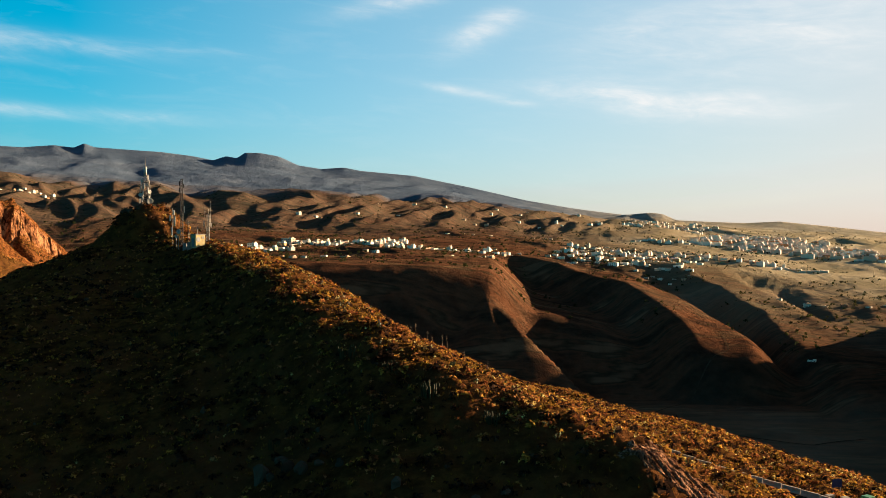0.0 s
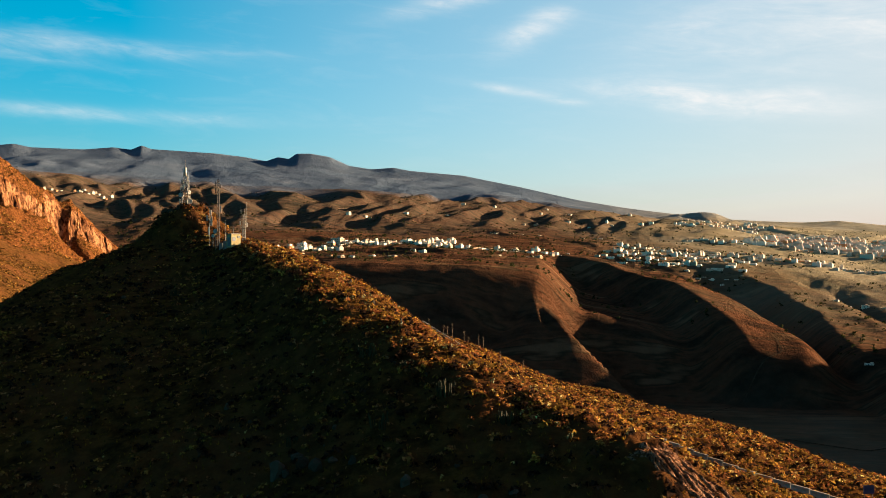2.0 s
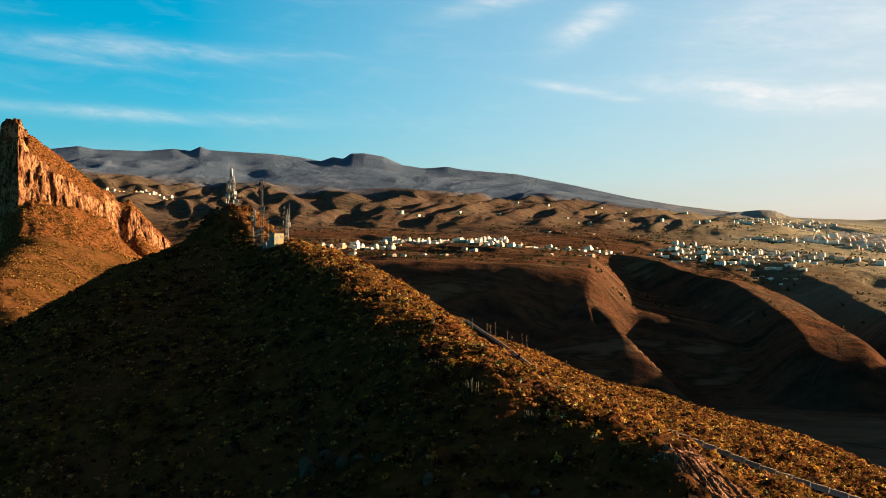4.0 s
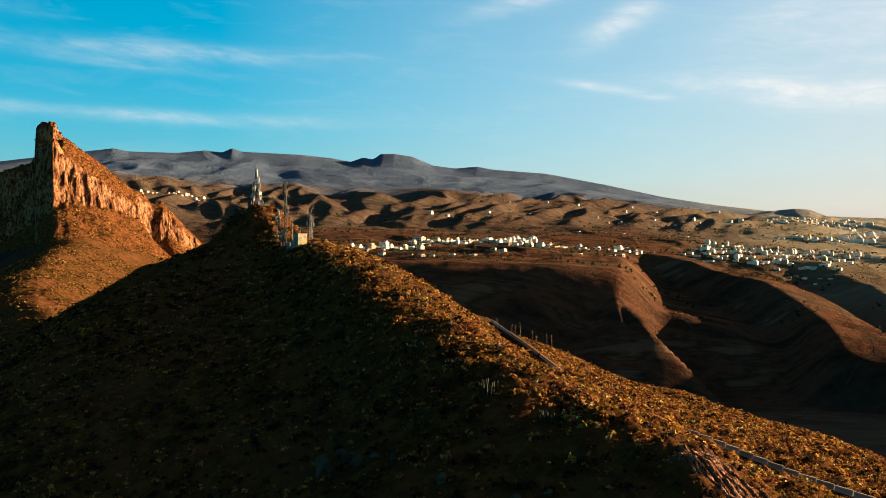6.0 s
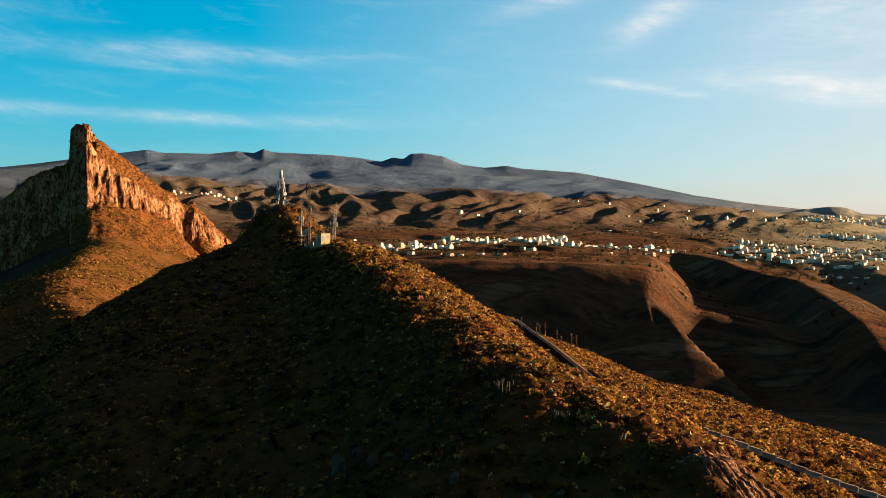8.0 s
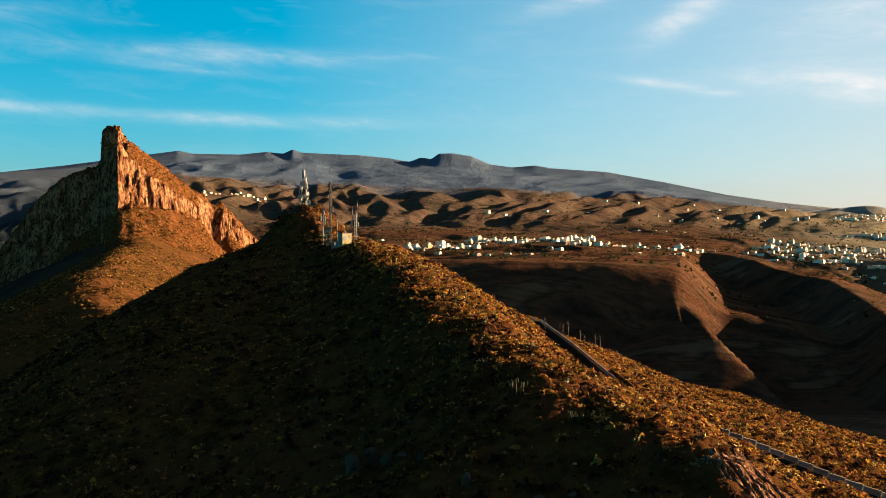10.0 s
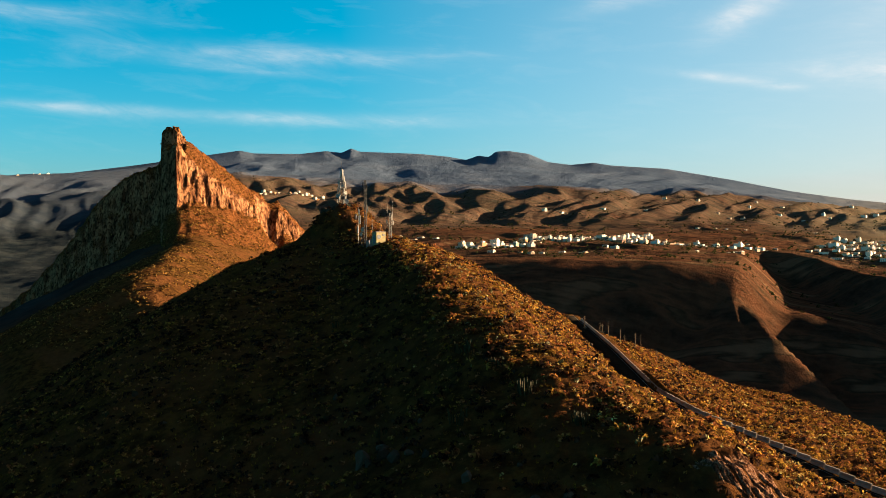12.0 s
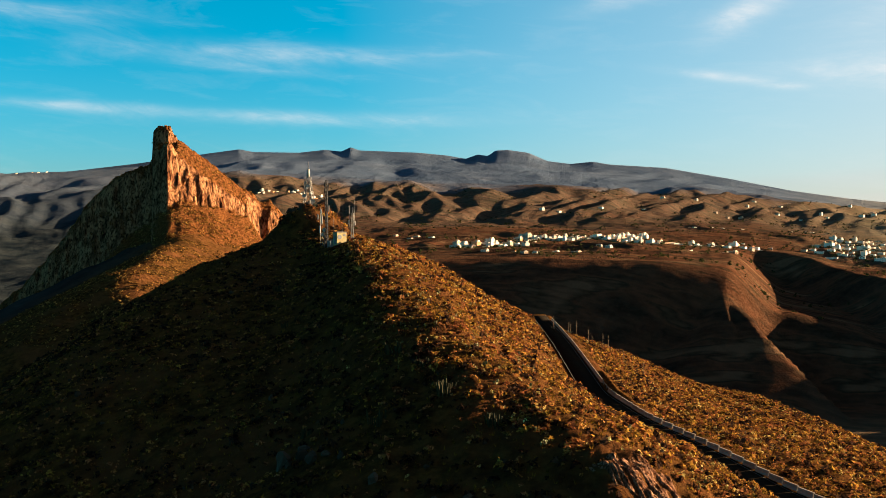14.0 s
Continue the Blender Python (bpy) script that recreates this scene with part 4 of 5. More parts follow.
def domes(rng, x, y, z, radius, tall, leaves, size):
    """Loose leaf facets over rounded bushes."""
    n = len(x)
    az, up = rng.uniform(0, 2 * np.pi, (n, leaves)), rng.uniform(0.0, 1.0, (n, leaves))
    out = np.sqrt(1 - up ** 2 * 0.92) * rng.uniform(0.55, 1.12, (n, leaves))
    lump = 1 + 0.3 * np.sin(3 * az + rng.uniform(0, 6, (n, 1)))
    c = np.stack([x[:, None] + radius[:, None] * out * lump * np.cos(az), y[:, None] + radius[:, None] * out * lump * np.sin(az),
                  z[:, None] + tall[:, None] * up * rng.uniform(0.8, 1.1, (n, leaves)) - 0.03], -1)
    face = np.stack([out * np.cos(az), out * np.sin(az), up + 0.15], -1) + 0.42 * rng.normal(size=(n, leaves, 3))
    a = np.cross(face, rng.normal(size=(n, leaves, 3)))
    a /= np.linalg.norm(a, axis=-1, keepdims=True)
    b = np.cross(face, a)
    b /= np.linalg.norm(b, axis=-1, keepdims=True)
    s = (size * radius)[:, None, None] * rng.uniform(0.6, 1.3, (n, leaves, 1))
    return np.stack([c + a * s, c - 0.6 * a * s + 0.75 * b * s, c - 0.5 * a * s - 0.8 * b * s], -2).reshape(-1, 3, 3)


def on_hill(rng, n, x0, x1, y0, y1, keep=None):
    x, y = rng.uniform(x0, x1, n), rng.uniform(y0, y1, n)
    z, near, bench = land(x, y)
    b = np.degrees(np.arctan2(x - 8, y))
    ok = (near > 0.8) & (bench < 0.06) & (b > -50) & (b < 36) & (np.hypot(x, y) > 58)
    ok &= np.hypot(x + 54.6, y - 194.6) > 3.2
    ok &= np.hypot(x + 75.8, y - 221.4) > 2.2
    ok &= (np.hypot((x - 24.5) / 8.5, (y - 87.0) / 7.0) > 0.7) | (rng.uniform(0, 1, len(x)) > 0.8)
    if keep is not None:
        ok &= keep(x, y, z)
    return x[ok], y[ok], z[ok]


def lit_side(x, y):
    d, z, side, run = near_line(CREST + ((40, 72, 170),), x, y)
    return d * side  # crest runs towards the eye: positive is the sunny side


def build_scrub():
    rng = np.random.RandomState(11)
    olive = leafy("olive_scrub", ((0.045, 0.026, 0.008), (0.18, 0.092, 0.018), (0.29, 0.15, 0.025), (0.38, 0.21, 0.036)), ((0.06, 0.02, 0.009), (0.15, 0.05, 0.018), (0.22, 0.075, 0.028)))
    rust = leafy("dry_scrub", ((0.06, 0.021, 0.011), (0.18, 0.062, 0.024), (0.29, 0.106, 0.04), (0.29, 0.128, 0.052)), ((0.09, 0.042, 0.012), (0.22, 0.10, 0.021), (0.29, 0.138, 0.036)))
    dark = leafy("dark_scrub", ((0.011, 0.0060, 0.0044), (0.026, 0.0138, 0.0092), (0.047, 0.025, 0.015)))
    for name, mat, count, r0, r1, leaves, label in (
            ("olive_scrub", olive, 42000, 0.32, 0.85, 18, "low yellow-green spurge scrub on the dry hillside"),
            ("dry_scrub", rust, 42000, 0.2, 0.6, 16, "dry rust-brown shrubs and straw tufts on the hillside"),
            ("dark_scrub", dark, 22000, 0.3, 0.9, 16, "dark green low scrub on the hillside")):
        # olive and dry scrub thinned beyond the crest, to darken the shaded slope
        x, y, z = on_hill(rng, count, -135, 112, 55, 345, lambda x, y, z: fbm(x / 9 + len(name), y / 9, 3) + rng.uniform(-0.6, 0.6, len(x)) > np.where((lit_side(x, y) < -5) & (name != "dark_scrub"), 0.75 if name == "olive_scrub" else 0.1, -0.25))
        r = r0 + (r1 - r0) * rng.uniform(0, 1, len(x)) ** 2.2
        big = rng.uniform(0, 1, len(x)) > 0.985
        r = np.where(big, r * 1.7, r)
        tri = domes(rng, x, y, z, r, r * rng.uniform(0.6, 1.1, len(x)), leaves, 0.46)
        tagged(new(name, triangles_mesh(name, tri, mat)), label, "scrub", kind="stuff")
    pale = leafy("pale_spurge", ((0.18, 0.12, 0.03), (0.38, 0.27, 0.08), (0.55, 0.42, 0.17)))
    # pale tufts held back on the shaded slope so that it stays dark
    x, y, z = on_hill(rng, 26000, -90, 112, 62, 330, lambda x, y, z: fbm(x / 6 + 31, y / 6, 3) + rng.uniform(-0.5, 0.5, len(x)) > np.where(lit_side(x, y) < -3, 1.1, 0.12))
    r = rng.uniform(0.14, 0.38, len(x))
    tri = domes(rng, x, y, z, r, r * 1.5, 7, 0.55)
    tagged(new("pale_spurge", triangles_mesh("pale_spurge", tri, pale)), "small pale yellow-green succulent tufts on the hillside", "scrub", kind="stuff")
    # sparse shrubs of the spire's slopes and of the saddle below it
    slope_tones = leafy("slope_scrub", ((0.03, 0.016, 0.008), (0.09, 0.042, 0.012), (0.06, 0.034, 0.012), (0.24, 0.12, 0.03), (0.32, 0.18, 0.05)))
    u, v = rng.uniform(-120, 140, 16000), rng.uniform(-125, 60, 16000)
    a = math.radians(-34.6)
    x, y = SPIRE[0] + u * math.cos(a) + v * math.sin(a), SPIRE[1] - u * math.sin(a) + v * math.cos(a)
    sx, sy = rng.uniform(-430, -170, 24000), rng.uniform(330, 720, 24000)
    keep = near_line(SADDLE, sx, sy)[0] < 90
    x, y, u, v = np.r_[x, sx[keep]], np.r_[y, sy[keep]], np.r_[u, sx[keep] * 0 + 999], np.r_[v, sy[keep] * 0]
    dx, dy = x - SPIRE[0], y - SPIRE[1]
    u, v = dx * math.cos(a) - dy * math.sin(a), dx * math.sin(a) + dy * math.cos(a)
    inside = (u > -194) & (u < 220) & (v > -129) & (v < 199)
    z = np.maximum(np.where(inside, spire_height(u, v), 0), land(x, y)[0])
    steep = np.abs(np.where(inside, spire_height(u, v - 2), z) - z) > 3.0
    ok = ~steep & (fbm(x / 18, y / 18, 3) + rng.uniform(-0.5, 0.5, len(x)) > -0.1)
    x, y, z = x[ok], y[ok], z[ok]
    r = 0.4 + 1.0 * rng.uniform(0, 1, len(x)) ** 2
    tri = domes(rng, x, y, z - 0.1, r, r * rng.uniform(0.6, 1.0, len(x)), 10, 0.6)
    tagged(new("spire_scrub", triangles_mesh("spire_scrub", tri, slope_tones)), "sparse dry shrubs below the rock spire", "scrub", kind="stuff")
    straw = leafy("straw_grass", ((0.07, 0.035, 0.004), (0.13, 0.066, 0.007), (0.17, 0.095, 0.012)))
    x, y, z = on_hill(rng, 26000, -110, 112, 60, 345)
    n, blades = len(x), 5
    a = rng.uniform(0, 2 * np.pi, (n, blades))
    h = rng.uniform(0.2, 0.55, (n, blades))
    base = np.stack([x[:, None] + 0.1 * np.cos(a), y[:, None] + 0.1 * np.sin(a), np.broadcast_to(z[:, None] - 0.03, a.shape)], -1)
    side = np.stack([-np.sin(a), np.cos(a), 0 * a], -1) * 0.05
    tip = base + np.stack([np.cos(a) * 0.22, np.sin(a) * 0.22, h], -1)
    tri = np.stack([base - side, base + side, tip], -2).reshape(-1, 3, 3)
    tagged(new("straw_grass", triangles_mesh("straw_grass", tri, straw)), "dry straw-coloured grass tufts on the hillside", "grass", kind="stuff")


build_scrub()


def pad_mesh(mat):
    bm = bm_new()
    bmesh.ops.create_uvsphere(bm, u_segments=8, v_segments=5, radius=0.2, matrix=Matrix.Translation((0, 0, 0.19)) @ Matrix.Diagonal((0.85, 0.16, 1.1, 1)))
    mesh = bpy.data.meshes.new("pad")
    bm.to_mesh(mesh)
    bm.free()
    mesh.polygons.foreach_set("use_smooth", np.ones(len(mesh.polygons), bool))
    mesh.materials.append(mat)
    return mesh


def prickly_pears():
    mesh = pad_mesh(by_object("cactus_pad", ((0.07, 0.062, 0.016), (0.12, 0.10, 0.03), (0.18, 0.15, 0.055)), 0.4, 4.0))
    rng = random.Random(8)
    kinds = []
    for k in range(4):
        t = thing("prickly_pear", pose(0, 0, 0), "clump of grey-green prickly pear pads on the dry slope", "cactus", "prickly pears on the hill")
        tips = [Matrix.Translation((rng.uniform(-0.5, 0.5), rng.uniform(-0.5, 0.5), -0.05)) @ Matrix.Rotation(rng.uniform(0, 6.3), 4, "Z") @ Matrix.Rotation(rng.uniform(-0.5, 0.5), 4, "Y") for _ in range(5)]
        made = 0
        while tips and made < 10:
            m = tips.pop(0)
            s = rng.uniform(0.9, 1.5)
            part("pad", mesh, None, t, m=m @ Matrix.Scale(s, 4))
            made += 1
            for _ in range(2):
                tips.append(m @ Matrix.Translation((rng.uniform(-0.12, 0.12) * s, 0, 0.36 * s)) @ Matrix.Rotation(rng.uniform(-0.9, 0.9), 4, "Y") @ Matrix.Rotation(rng.uniform(-1.2, 1.2), 4, "Z"))
        kinds.append(t)
    r = np.random.RandomState(21)
    x, y, z = on_hill(r, 1500, -60, 60, 78, 215, lambda x, y, z: (lit_side(x, y) > -6) & (lit_side(x, y) < 40))
    for k, (px, py, pz) in enumerate(list(zip(x, y, z))[:230]):
        m = Matrix.Translation((px, py, pz)) @ Matrix.Rotation(rng.uniform(0, 6.3), 4, "Z") @ Matrix.Scale(rng.uniform(0.5, 0.9), 4)
        if k < 4:
            kinds[k].matrix_world = m
        else:
            copy_thing(kinds[k % 4], m)


def candelabra():
    mat = by_object("spurge_stem", ((0.018, 0.016, 0.005), (0.028, 0.024, 0.008), (0.04, 0.034, 0.012)), 0.8, 3.0)
    stems = []
    for h in (0.8, 1.1, 1.4):
        bm = bm_new()
        bmesh.ops.create_cone(bm, cap_ends=True, segments=6, radius1=0.075, radius2=0.065, depth=h, matrix=Matrix.Translation((0, 0, h / 2)))
        bmesh.ops.create_cone(bm, cap_ends=True, segments=6, radius1=0.065, radius2=0.02, depth=0.1, matrix=Matrix.Translation((0, 0, h + 0.05)))
        mesh = bpy.data.meshes.new("stem")
        bm.to_mesh(mesh)
        bm.free()
        mesh.materials.append(mat)
        stems.append(mesh)
    rng = random.Random(5)
    kinds = []
    for k in range(3):
        t = thing("candelabra_spurge", pose(0, 0, 0), "clump of upright grey-green candelabra spurge stems", "cactus", "candelabra spurges on the slope")
        for _ in range(22):
            a, d = rng.uniform(0, 6.3), rng.uniform(0.05, 1.0) ** 0.7
            part("stem", stems[rng.randrange(3)], None, t, m=Matrix.Translation((d * math.cos(a), d * math.sin(a), -0.1)) @ Matrix.Rotation(a, 4, "Z") @ Matrix.Rotation(0.16 * d, 4, "Y"))
        kinds.append(t)
    spots = [(-8.2, 99.2, 1.2), (-0.6, 102.3, 1.3), (-6.0, 109.6, 0.9), (-12, 116, 1.0), (6.5, 97, 0.8), (-20, 104, 0.9)]
    r = np.random.RandomState(3)
    x, y, z = on_hill(r, 400, -75, 30, 80, 190, lambda x, y, z: lit_side(x, y) < -3)
    spots += [(px, py, r.uniform(0.4, 0.8)) for px, py in list(zip(x, y))[:10]]
    for k, (px, py, s) in enumerate(spots):
        m = Matrix.Translation((px, py, land_z(px, py))) @ Matrix.Rotation(rng.uniform(0, 6.3), 4, "Z") @ Matrix.Scale(s, 4)
        if k < 3:
            kinds[k].matrix_world = m
        else:
            copy_thing(kinds[k % 3], m)


def agave_stalks():
    stalk = plain("dry_stalk", (0.09, 0.055, 0.025), 0.9)
    leaf = plain("agave_leaf", (0.05, 0.055, 0.03), 0.6)
    rng = random.Random(9)
    for px, py in ((-13.5, 262), (-9.0, 262), (-7.5, 256), (-6.0, 259), (-2.5, 258), (-1.0, 255), (2.0, 256), (3.5, 258), (8.5, 250), (14.5, 238)):
        t = thing("agave", pose(px, py, land_z(px, py)), "dry agave with a tall bare flower stalk by the road", "agave", "agaves beyond the road")
        h = rng.uniform(2.6, 5.2)
        lean = rng.uniform(-0.25, 0.25)
        part("stalk", rod(bm_new(), (0, 0, 0), (lean, 0, h), 0.1, 0.05, 6), stalk, t, "dry brown flower stalk")
        for k in range(7):
            z = h * (0.62 + 0.055 * k)
            a = k * 2.4
            w = 0.55 - 0.06 * k
            part("flower_branch", rod(bm_new(), (lean * z / h, 0, z), (lean * z / h + w * math.cos(a), w * math.sin(a), z + 0.22), 0.03, 0.07, 5), stalk, t)
        for k in range(9):
            a = k * 0.7
            bm = bm_new()
            bmesh.ops.create_cone(bm, cap_ends=True, segments=4, radius1=0.11, radius2=0.01, depth=1.0,
                                  matrix=Matrix.Rotation(a, 4, "Z") @ Matrix.Rotation(0.95, 4, "Y") @ Matrix.Translation((0, 0, 0.5)) @ Matrix.Diagonal((0.4, 1, 1, 1)))
            part("leaf", bm, leaf, t)


def boulders():
    mat = by_object("boulder_stone", ((0.025, 0.017, 0.010), (0.04, 0.027, 0.016), (0.06, 0.042, 0.026)), 0.9, 1.2)
    kinds = []
    for k in range(5):
        bm = bm_new()
        bmesh.ops.create_icosphere(bm, subdivisions=2, radius=0.6)
        for v in bm.verts:
            p = v.co * 1.7 + Vector((k * 9.1, 3.3, 1.7))
            v.co *= 0.75 + 0.55 * noise.noise(p) + 0.2 * noise.noise(p * 2.7)
            v.co.z *= (0.9, 1.25, 0.7, 1.5, 0.85)[k]
        mesh = bpy.data.meshes.new("boulder")
        bm.to_mesh(mesh)
        bm.free()
        mesh.materials.append(mat)
        kinds.append(mesh)
    r = np.random.RandomState(31)
    spots = [(-15.3, 95.8, 1.9), (-17.0, 97.0, 1.5), (-13.2, 95.6, 1.3), (-20.2, 98.6, 2.0), (-18.2, 100, 1.6), (-19.0, 97.4, 1.3), (-10.7, 94, 1.1), (7, 84, 1.3), (4, 83, 1.0)] + [(-75.4 + 7.5 * math.cos(k * 1.9) * (0.5 + 0.5 * ((k * 37) % 10) / 10), 220.5 + 7 * math.sin(k * 1.9) * (0.5 + 0.5 * ((k * 37) % 10) / 10), 0.7 + 0.12 * (k % 7)) for k in range(34)]
    x, y, z = on_hill(r, 600, -80, 60, 70, 200)
    spots += [(a, b, 0.35 + 0.9 * r.rand() ** 3) for a, b in list(zip(x, y))[:150]]
    ground = land(*np.array(spots)[:, :2].T)[0]
    for k, (px, py, s) in enumerate(spots):
        ob = new("boulder", kinds[k % 5])
        ob.matrix_world = Matrix.Translation((px, py, ground[k] + 0.1 * s)) @ Matrix.Rotation(r.uniform(0, 6.3), 4, "Z") @ Matrix.Scale(s, 4)
        tagged(ob, "grey-brown weathered volcanic boulder on the slope", "boulder", "boulders on the hill")


prickly_pears()
candelabra()
agave_stalks()
boulders()


# ---- the towns ----
WALL_TONES = by_object("plastered_wall", ((0.66, 0.54, 0.40), (0.74, 0.63, 0.49), (0.30, 0.18, 0.10), (0.70, 0.59, 0.45), (0.45, 0.17, 0.05), (0.78, 0.68, 0.54), (0.22, 0.10, 0.05), (0.70, 0.60, 0.46)), 0.85, 0.4)
ROOF_TONES = by_object("roof_surface", ((0.4, 0.36, 0.3), (0.2, 0.08, 0.04), (0.5, 0.46, 0.4), (0.18, 0.10, 0.07)), 0.9, 0.5)
PANE = plain("window_glass", (0.02, 0.022, 0.025), 0.15, 0.0, 0.2, 1.0, 0.5)


def house_kinds():
    kinds = []
    for k, (w, d, h, floors, extra, tiled) in enumerate(((9, 8, 3.4, 1, False, False), (11, 9, 6.4, 2, True, False), (8, 8, 6.2, 2, False, True), (14, 9, 3.6, 1, True, False),
                                                         (20, 10, 9.2, 3, True, False), (12, 10, 6.4, 2, True, False), (26, 12, 6.5, 2, False, False), (10, 7, 4.0, 1, False, True))):
        t = thing("house", pose(0, 0, 0), "flat-roofed white plastered house in the hillside town" if not tiled else "white plastered house with a low tiled roof", "house", "houses of the town")
        part("wall_body", box(bm_new(), -w / 2, -d / 2, -4, w / 2, d / 2, h), WALL_TONES, t)
        if tiled:
            bm = bm_new()
            pts = [bm.verts.new(p) for p in ((-w / 2 - .4, -d / 2 - .4, h), (w / 2 + .4, -d / 2 - .4, h), (w / 2 + .4, d / 2 + .4, h), (-w / 2 - .4, d / 2 + .4, h), (-w / 2 + 1, 0, h + 1.8), (w / 2 - 1, 0, h + 1.8))]
            for f in ((0, 1, 5, 4), (2, 3, 4, 5), (1, 2, 5), (3, 0, 4), (3, 2, 1, 0)):
                bm.faces.new([pts[i] for i in f])
            part("roof", bm, ROOF_TONES, t, "low hipped tile roof")
        else:
            part("roof", box(bm_new(), -w / 2 + .25, -d / 2 + .25, h - .02, w / 2 - .25, d / 2 - .25, h + .08), ROOF_TONES, t)
            bm = bm_new()
            for a in ((-w / 2, -d / 2, h, w / 2, -d / 2 + .22, h + .7), (-w / 2, d / 2 - .22, h, w / 2, d / 2, h + .7), (-w / 2, -d / 2 + .22, h, -w / 2 + .22, d / 2 - .22, h + .7), (w / 2 - .22, -d / 2 + .22, h, w / 2, d / 2 - .22, h + .7)):
                box(bm, *a)
            part("parapet", bm, WALL_TONES, t)
        if extra:
            part("stair_tower", box(bm_new(), w * 0.05, -d * 0.1, h, w * 0.38, d * 0.4, h + 2.6), WALL_TONES, t)
        for f in range(floors):
            n = max(2, int(w / 4))
            for i in range(n):
                x = -w / 2 + w * (i + 0.5) / n
                part("window", box(bm_new(), x - .75, -d / 2 - .04, 1.0 + 3 * f, x + .75, -d / 2 + .02, 2.4 + 3 * f), PANE, t)
            part("window", box(bm_new(), w / 2 - .02, -1.2, 1.0 + 3 * f, w / 2 + .04, 0.4, 2.4 + 3 * f), PANE, t)
        part("door", box(bm_new(), -w * 0.12, -d / 2 - .06, 0, -w * 0.12 + 1.1, -d / 2 - .04, 2.1), DOOR_PAINT, t)
        kinds.append(t)
    return kinds


# streets: bearing from, to, distance at both ends, houses, how densely the row is built
STREETS = (
    (-14.6, -11.0, 1150, 1180, 9, 0.8), (-14.2, -9.0, 1290, 1260, 14, 0.8), (-10.0, -3.2, 1330, 1400, 26, 0.95), (-9.2, -3.0, 1400, 1450, 26, 0.95), (-8.0, -2.4, 1480, 1500, 16, 0.8),
    (-12.5, -6.0, 1060, 1040, 8, 0.6), (-5.4, -3.4, 1120, 1090, 4, 0.8), (-2.0, 3.0, 1290, 1330, 10, 0.7), (0.5, 5.5, 1160, 1150, 5, 0.5), (3.0, 7.5, 1400, 1380, 10, 0.7),
    (7.6, 11.0, 1300, 1290, 11, 0.9), (8.0, 16.0, 1480, 1440, 20, 0.85), (8.5, 16.5, 1580, 1560, 22, 0.85), (10.0, 18.0, 1690, 1700, 24, 0.85), (13.0, 17.0, 1340, 1330, 9, 0.8),
    (-7.2, -2.6, 1365, 1385, 18, 0.97), (-6.6, -2.4, 1425, 1440, 16, 0.97), (-6.0, -3.0, 1340, 1350, 8, 0.97), (9.0, 13.0, 1390, 1380, 12, 0.95), (22.0, 29.0, 930, 1000, 4, 0.7), (21.0, 28.5, 1250, 1300, 9, 0.7), (-19.0, -15.5, 1500, 1450, 8, 0.6), (0.0, 4.0, 1800, 1790, 6, 0.6), (6.0, 9.0, 1830, 1860, 6, 0.6),
)
FAR_STREETS = (
    (-10.5, -2.2, 1345, 1375, 34), (-9.5, -2.0, 1410, 1440, 40), (-14.5, -9.5, 1240, 1220, 14), (-2.0, 5.0, 1330, 1360, 18), (7.5, 17.0, 1430, 1390, 22), (8.0, 17.5, 1530, 1490, 24), (9.0, 18.0, 1650, 1600, 26), (17.0, 25.0, 1560, 1620, 26),
    (13.0, 28.5, 1930, 1900, 56), (16.5, 28.0, 1980, 1960, 70), (17.5, 27.8, 2040, 2020, 84), (18.3, 27.4, 2090, 2090, 84), (18.6, 25.0, 2150, 2160, 64), (18.8, 23.5, 2220, 2240, 44), (12.5, 17.5, 2480, 2560, 34), (13.2, 18.5, 2640, 2720, 34),
    (13.6, 17.5, 2800, 2850, 16), (1.0, 12.0, 2250, 2300, 9), (-6.0, 6.0, 2500, 2650, 6), (4.0, 12.0, 2750, 2800, 8), (-43.5, -39.0, 3330, 3380, 12), (-28.5, -24.0, 2620, 2680, 22), (-10.0, -2.0, 2100, 2200, 8),
)


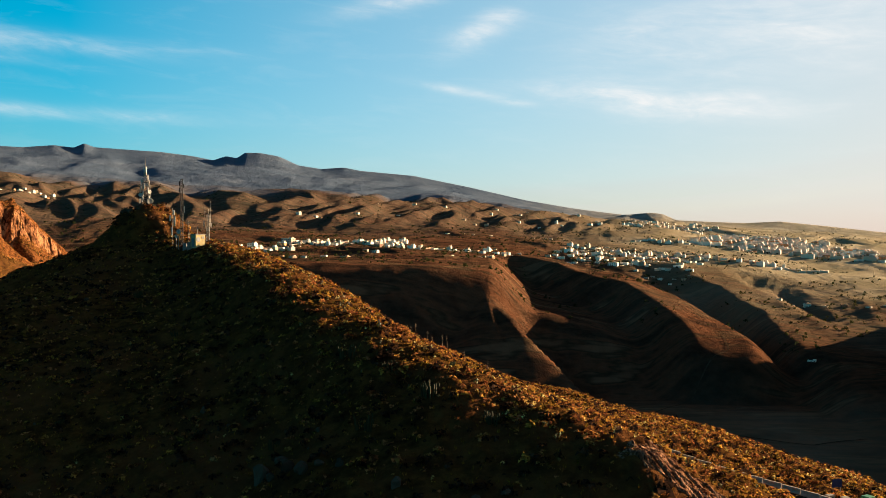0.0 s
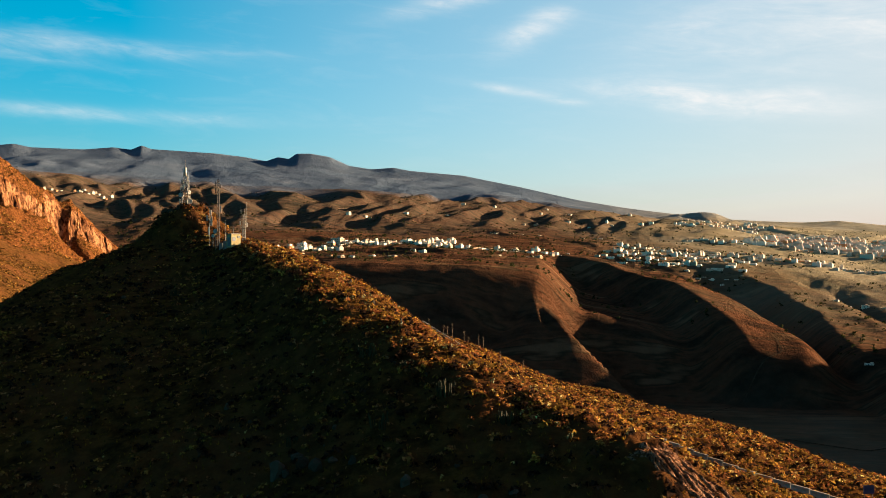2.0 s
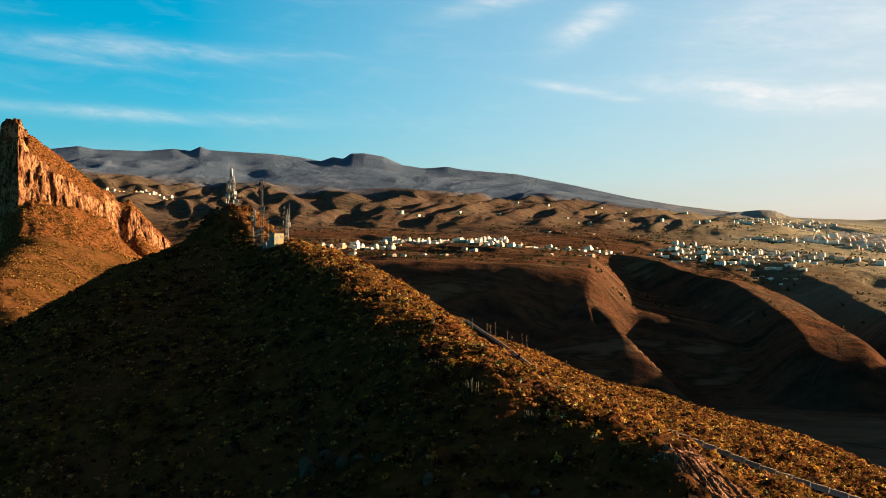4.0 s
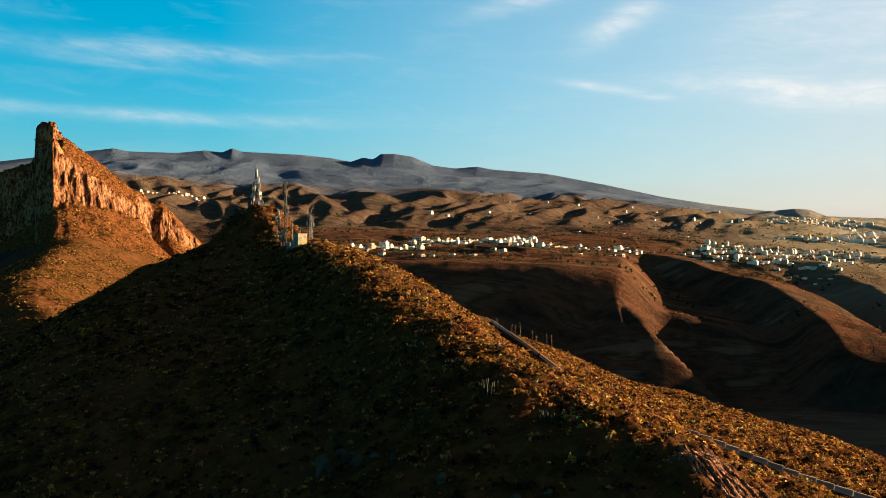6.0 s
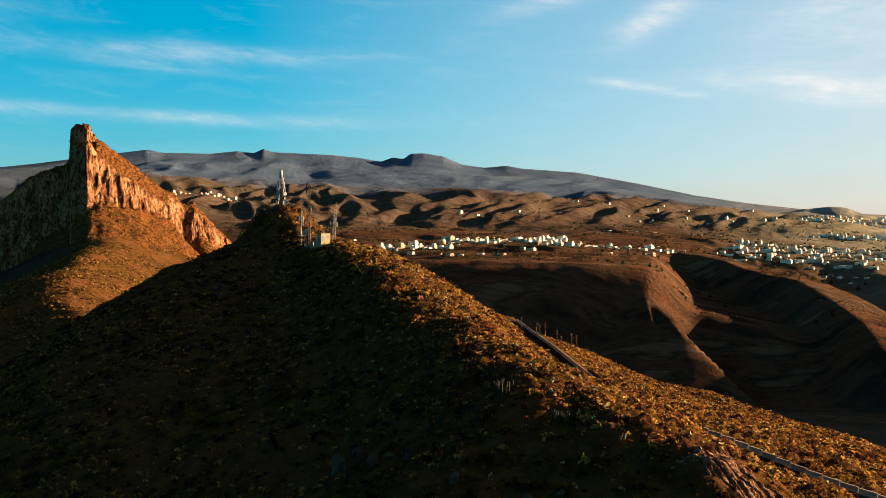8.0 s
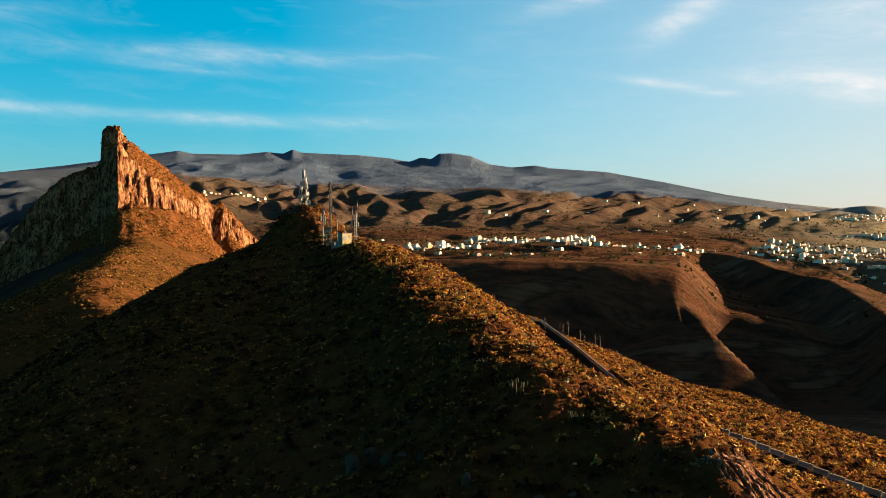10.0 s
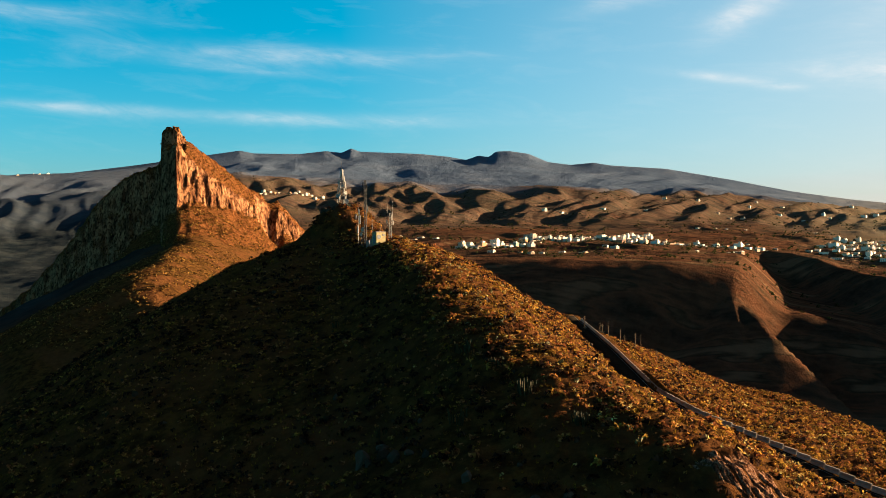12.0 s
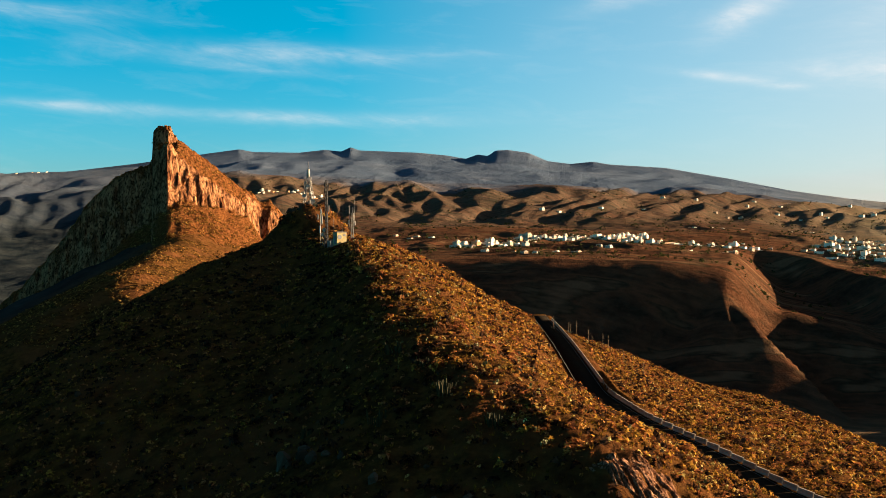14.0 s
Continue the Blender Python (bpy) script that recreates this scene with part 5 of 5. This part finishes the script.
def far_houses():
    """White cubes of the distant quarters, each with a stepped roof block."""
    rng = random.Random(40)
    bm = bm_new()
    spots = []
    for b0, b1, r0, r1, count in FAR_STREETS:
        for k in range(count):
            u = (k + rng.random()) / count
            b, r = radians(b0 + (b1 - b0) * u), r0 + (r1 - r0) * u + rng.uniform(-30, 30)
            spots.append((r * math.sin(b), r * math.cos(b), r))
    at = np.array(spots)
    for (x, y, r), z in zip(spots, land(at[:, 0], at[:, 1])[0]):
        w, d, tall = rng.uniform(6, 14), rng.uniform(5, 9), rng.choice((2.6, 2.8, 3.0, 3.2, 5.2, 5.6))
        if x > 0.3 * y and r > 1800 and rng.random() < 0.3:
            w, tall = rng.uniform(14, 28), rng.choice((5.6, 6.4, 8.4))
        m = Matrix.Translation((x, y, z)) @ Matrix.Rotation(radians(rng.uniform(-42, -18)), 4, "Z")
        bmesh.ops.create_cube(bm, size=1.0, matrix=m @ Matrix.Translation((0, 0, tall / 2 - 2)) @ Matrix.Diagonal((w, d, tall + 4, 1)))
        if tall > 4:
            bmesh.ops.create_cube(bm, size=1.0, matrix=m @ Matrix.Translation((w * 0.2, d * 0.1, tall + 1.1)) @ Matrix.Diagonal((w * 0.35, d * 0.5, 2.4, 1)))
    mesh = bpy.data.meshes.new("distant_houses")
    bm.to_mesh(mesh)
    bm.free()
    m, nt, b = material("distant_plaster")
    geo = nt.nodes.new("ShaderNodeNewGeometry")
    c = ramp(nt, geo.outputs["Random Per Island"], ((0.0, (0.3, 0.2, 0.12)), (0.3, (0.64, 0.54, 0.42)), (0.75, (0.52, 0.43, 0.33)), (0.93, (0.42, 0.19, 0.08))))
    nt.links.new(c, b.inputs["Base Color"])
    b.inputs["Roughness"].default_value = 0.9
    mesh.materials.append(m)
    tagged(new("distant_houses", mesh), "white houses of the distant hillside quarters", "houses", kind="stuff")


def build_towns():
    kinds = house_kinds()
    rng = random.Random(12)
    placed, wanted, used = [], [], set()
    for b0, b1, r0, r1, count, dense in STREETS:
        for k in range(count):
            u = (k + rng.uniform(0.1, 0.9)) / count
            if rng.random() > dense + 0.1:
                continue
            b = radians(b0 + (b1 - b0) * u)
            r = r0 + (r1 - r0) * u + rng.uniform(-1, 1) * 22
            x, y = r * math.sin(b), r * math.cos(b)
            if any((x - px) ** 2 + (y - py) ** 2 < 10.5 ** 2 for px, py in placed):
                continue
            placed.append((x, y))
            k = rng.choice((0, 0, 3, 3, 1, 2, 3, 5, 7, 4 if dense > 0.9 or b0 > 15 else 0, 6 if dense > 0.8 else 3, 6 if dense > 0.9 else 0, 4 if dense > 0.95 else 7))
            wanted.append((k, x, y, radians(rng.choice((-32, -24, -40, -15))) + rng.uniform(-0.12, 0.12), rng.uniform(0.55, 0.85)))
    at = np.array([(x, y) for _, x, y, _, _ in wanted])
    ground = np.min([land(at[:, 0] + dx, at[:, 1] + dy)[0] for dx, dy in ((0, 0), (3, 0), (0, -3))], 0) - 0.6
    for (k, x, y, turn, size), z in zip(wanted, ground):
        m = Matrix.Translation((x, y, z)) @ Matrix.Rotation(turn, 4, "Z") @ Matrix.Diagonal((size, size, size * 0.72, 1))
        if k not in used:
            used.add(k)
            kinds[k].matrix_world = Matrix.Translation((x, y, z)) @ Matrix.Rotation(turn, 4, "Z")
        else:
            copy_thing(kinds[k], m)
    for k, t in enumerate(kinds):
        if k not in used:
            t.matrix_world = Matrix.Translation((-60 + 30 * k, 1450, land_z(-60 + 30 * k, 1450)))
    return placed


TOWN_SPOTS = build_towns()
far_houses()


def far_trees():
    rng = np.random.RandomState(17)
    mat = leafy("far_foliage", ((0.012, 0.015, 0.006), (0.03, 0.032, 0.012), (0.045, 0.042, 0.016)))
    home = np.repeat(np.array(TOWN_SPOTS), 4, 0) + rng.normal(0, 16, (4 * len(TOWN_SPOTS), 2))
    b, r = np.radians(rng.uniform(-32, 29, 11000)), rng.uniform(960, 3000, 11000)
    x, y = r * np.sin(b), r * np.cos(b)
    ok = fbm(x / 140 + 5, y / 70, 3) > 0.02
    x, y = np.r_[x[ok], home[:, 0]], np.r_[y[ok], home[:, 1]]
    z = land(x, y)[0]
    size = 0.7 + 1.9 * rng.uniform(0, 1, len(x)) ** 2
    tri = domes(rng, x, y, z + size * 0.3, size, size * rng.uniform(0.9, 1.6, len(x)), 10, 0.75)
    tagged(new("far_trees", triangles_mesh("far_trees", tri, mat)), "scattered dark trees and hedges round the town", "trees", kind="stuff")


far_trees()


# ---- road cut and footpaths ----
def rock_cut():
    """Bare striated rock at the end of the crest, where the road is cut into it."""
    x, y = np.meshgrid(np.arange(12, 36, 0.13), np.arange(77, 99, 0.13))
    z = land(x, y)[0]
    e = np.hypot((x - 26.0) / 7.2, (y - 86.0) / 5.8) + 0.28 * fbm(x / 4, y / 4, 3)
    along = (x * 0.77 + y * 0.64)
    down = (x * 0.64 - y * 0.77)
    groove = 0.3 * ridged(along / 0.55 + 0.4 * fbm(x / 2, y / 2, 2), down / 6, 4) + 0.16 * fbm(along / 0.35, down / 1.8, 3)
    cover = 1 - smooth(0.72, 1.0, e)
    z = z - 0.7 + cover * (0.5 + np.clip(groove, -0.6, 0.9))
    mesh = grid_mesh("rock_cut", x, y, z, make_rock("cut_rock", 9.0, True, CUT_TONES))
    tagged(new("rock_cut", mesh), "bare striated brown rock of the road cut", "rock face", kind="structure")


def footpath(name, points, width, mat, label):
    p = smooth_line(tuple((x, y, 0) for x, y in points), 3.0)
    way = np.gradient(p[:, :2], axis=0)
    way /= np.hypot(*way.T)[:, None] + 1e-9
    side = np.stack([-way[:, 1], way[:, 0]], 1) * width / 2
    lo, hi = p[:, :2] - side, p[:, :2] + side
    x, y = np.stack([lo[:, 0], p[:, 0], hi[:, 0]], 0), np.stack([lo[:, 1], p[:, 1], hi[:, 1]], 0)
    z = land(x, y)[0] + 0.35
    tagged(new(name, grid_mesh(name, x, y, z, mat)), label, "path", kind="structure")


rock_cut()
PALE_DUST = plain("pale_dust", (0.05, 0.033, 0.02), 1.0, 0.0, 0.35, 0.2, 0.0)
footpath("footpath", ((165, 700), (185, 740), (212, 775), (249, 809), (294, 844), (300, 880)), 1.3, PALE_DUST, "pale dirt track winding down the dark valley side")
footpath("footpath", ((225, 640), (253, 624), (277, 617), (330, 640)), 1.5, PALE_DUST, "pale dirt track across the valley floor")
footpath("footpath", ((330, 560), (380, 600), (440, 620)), 1.3, PALE_DUST, "pale dirt track across the valley floor")
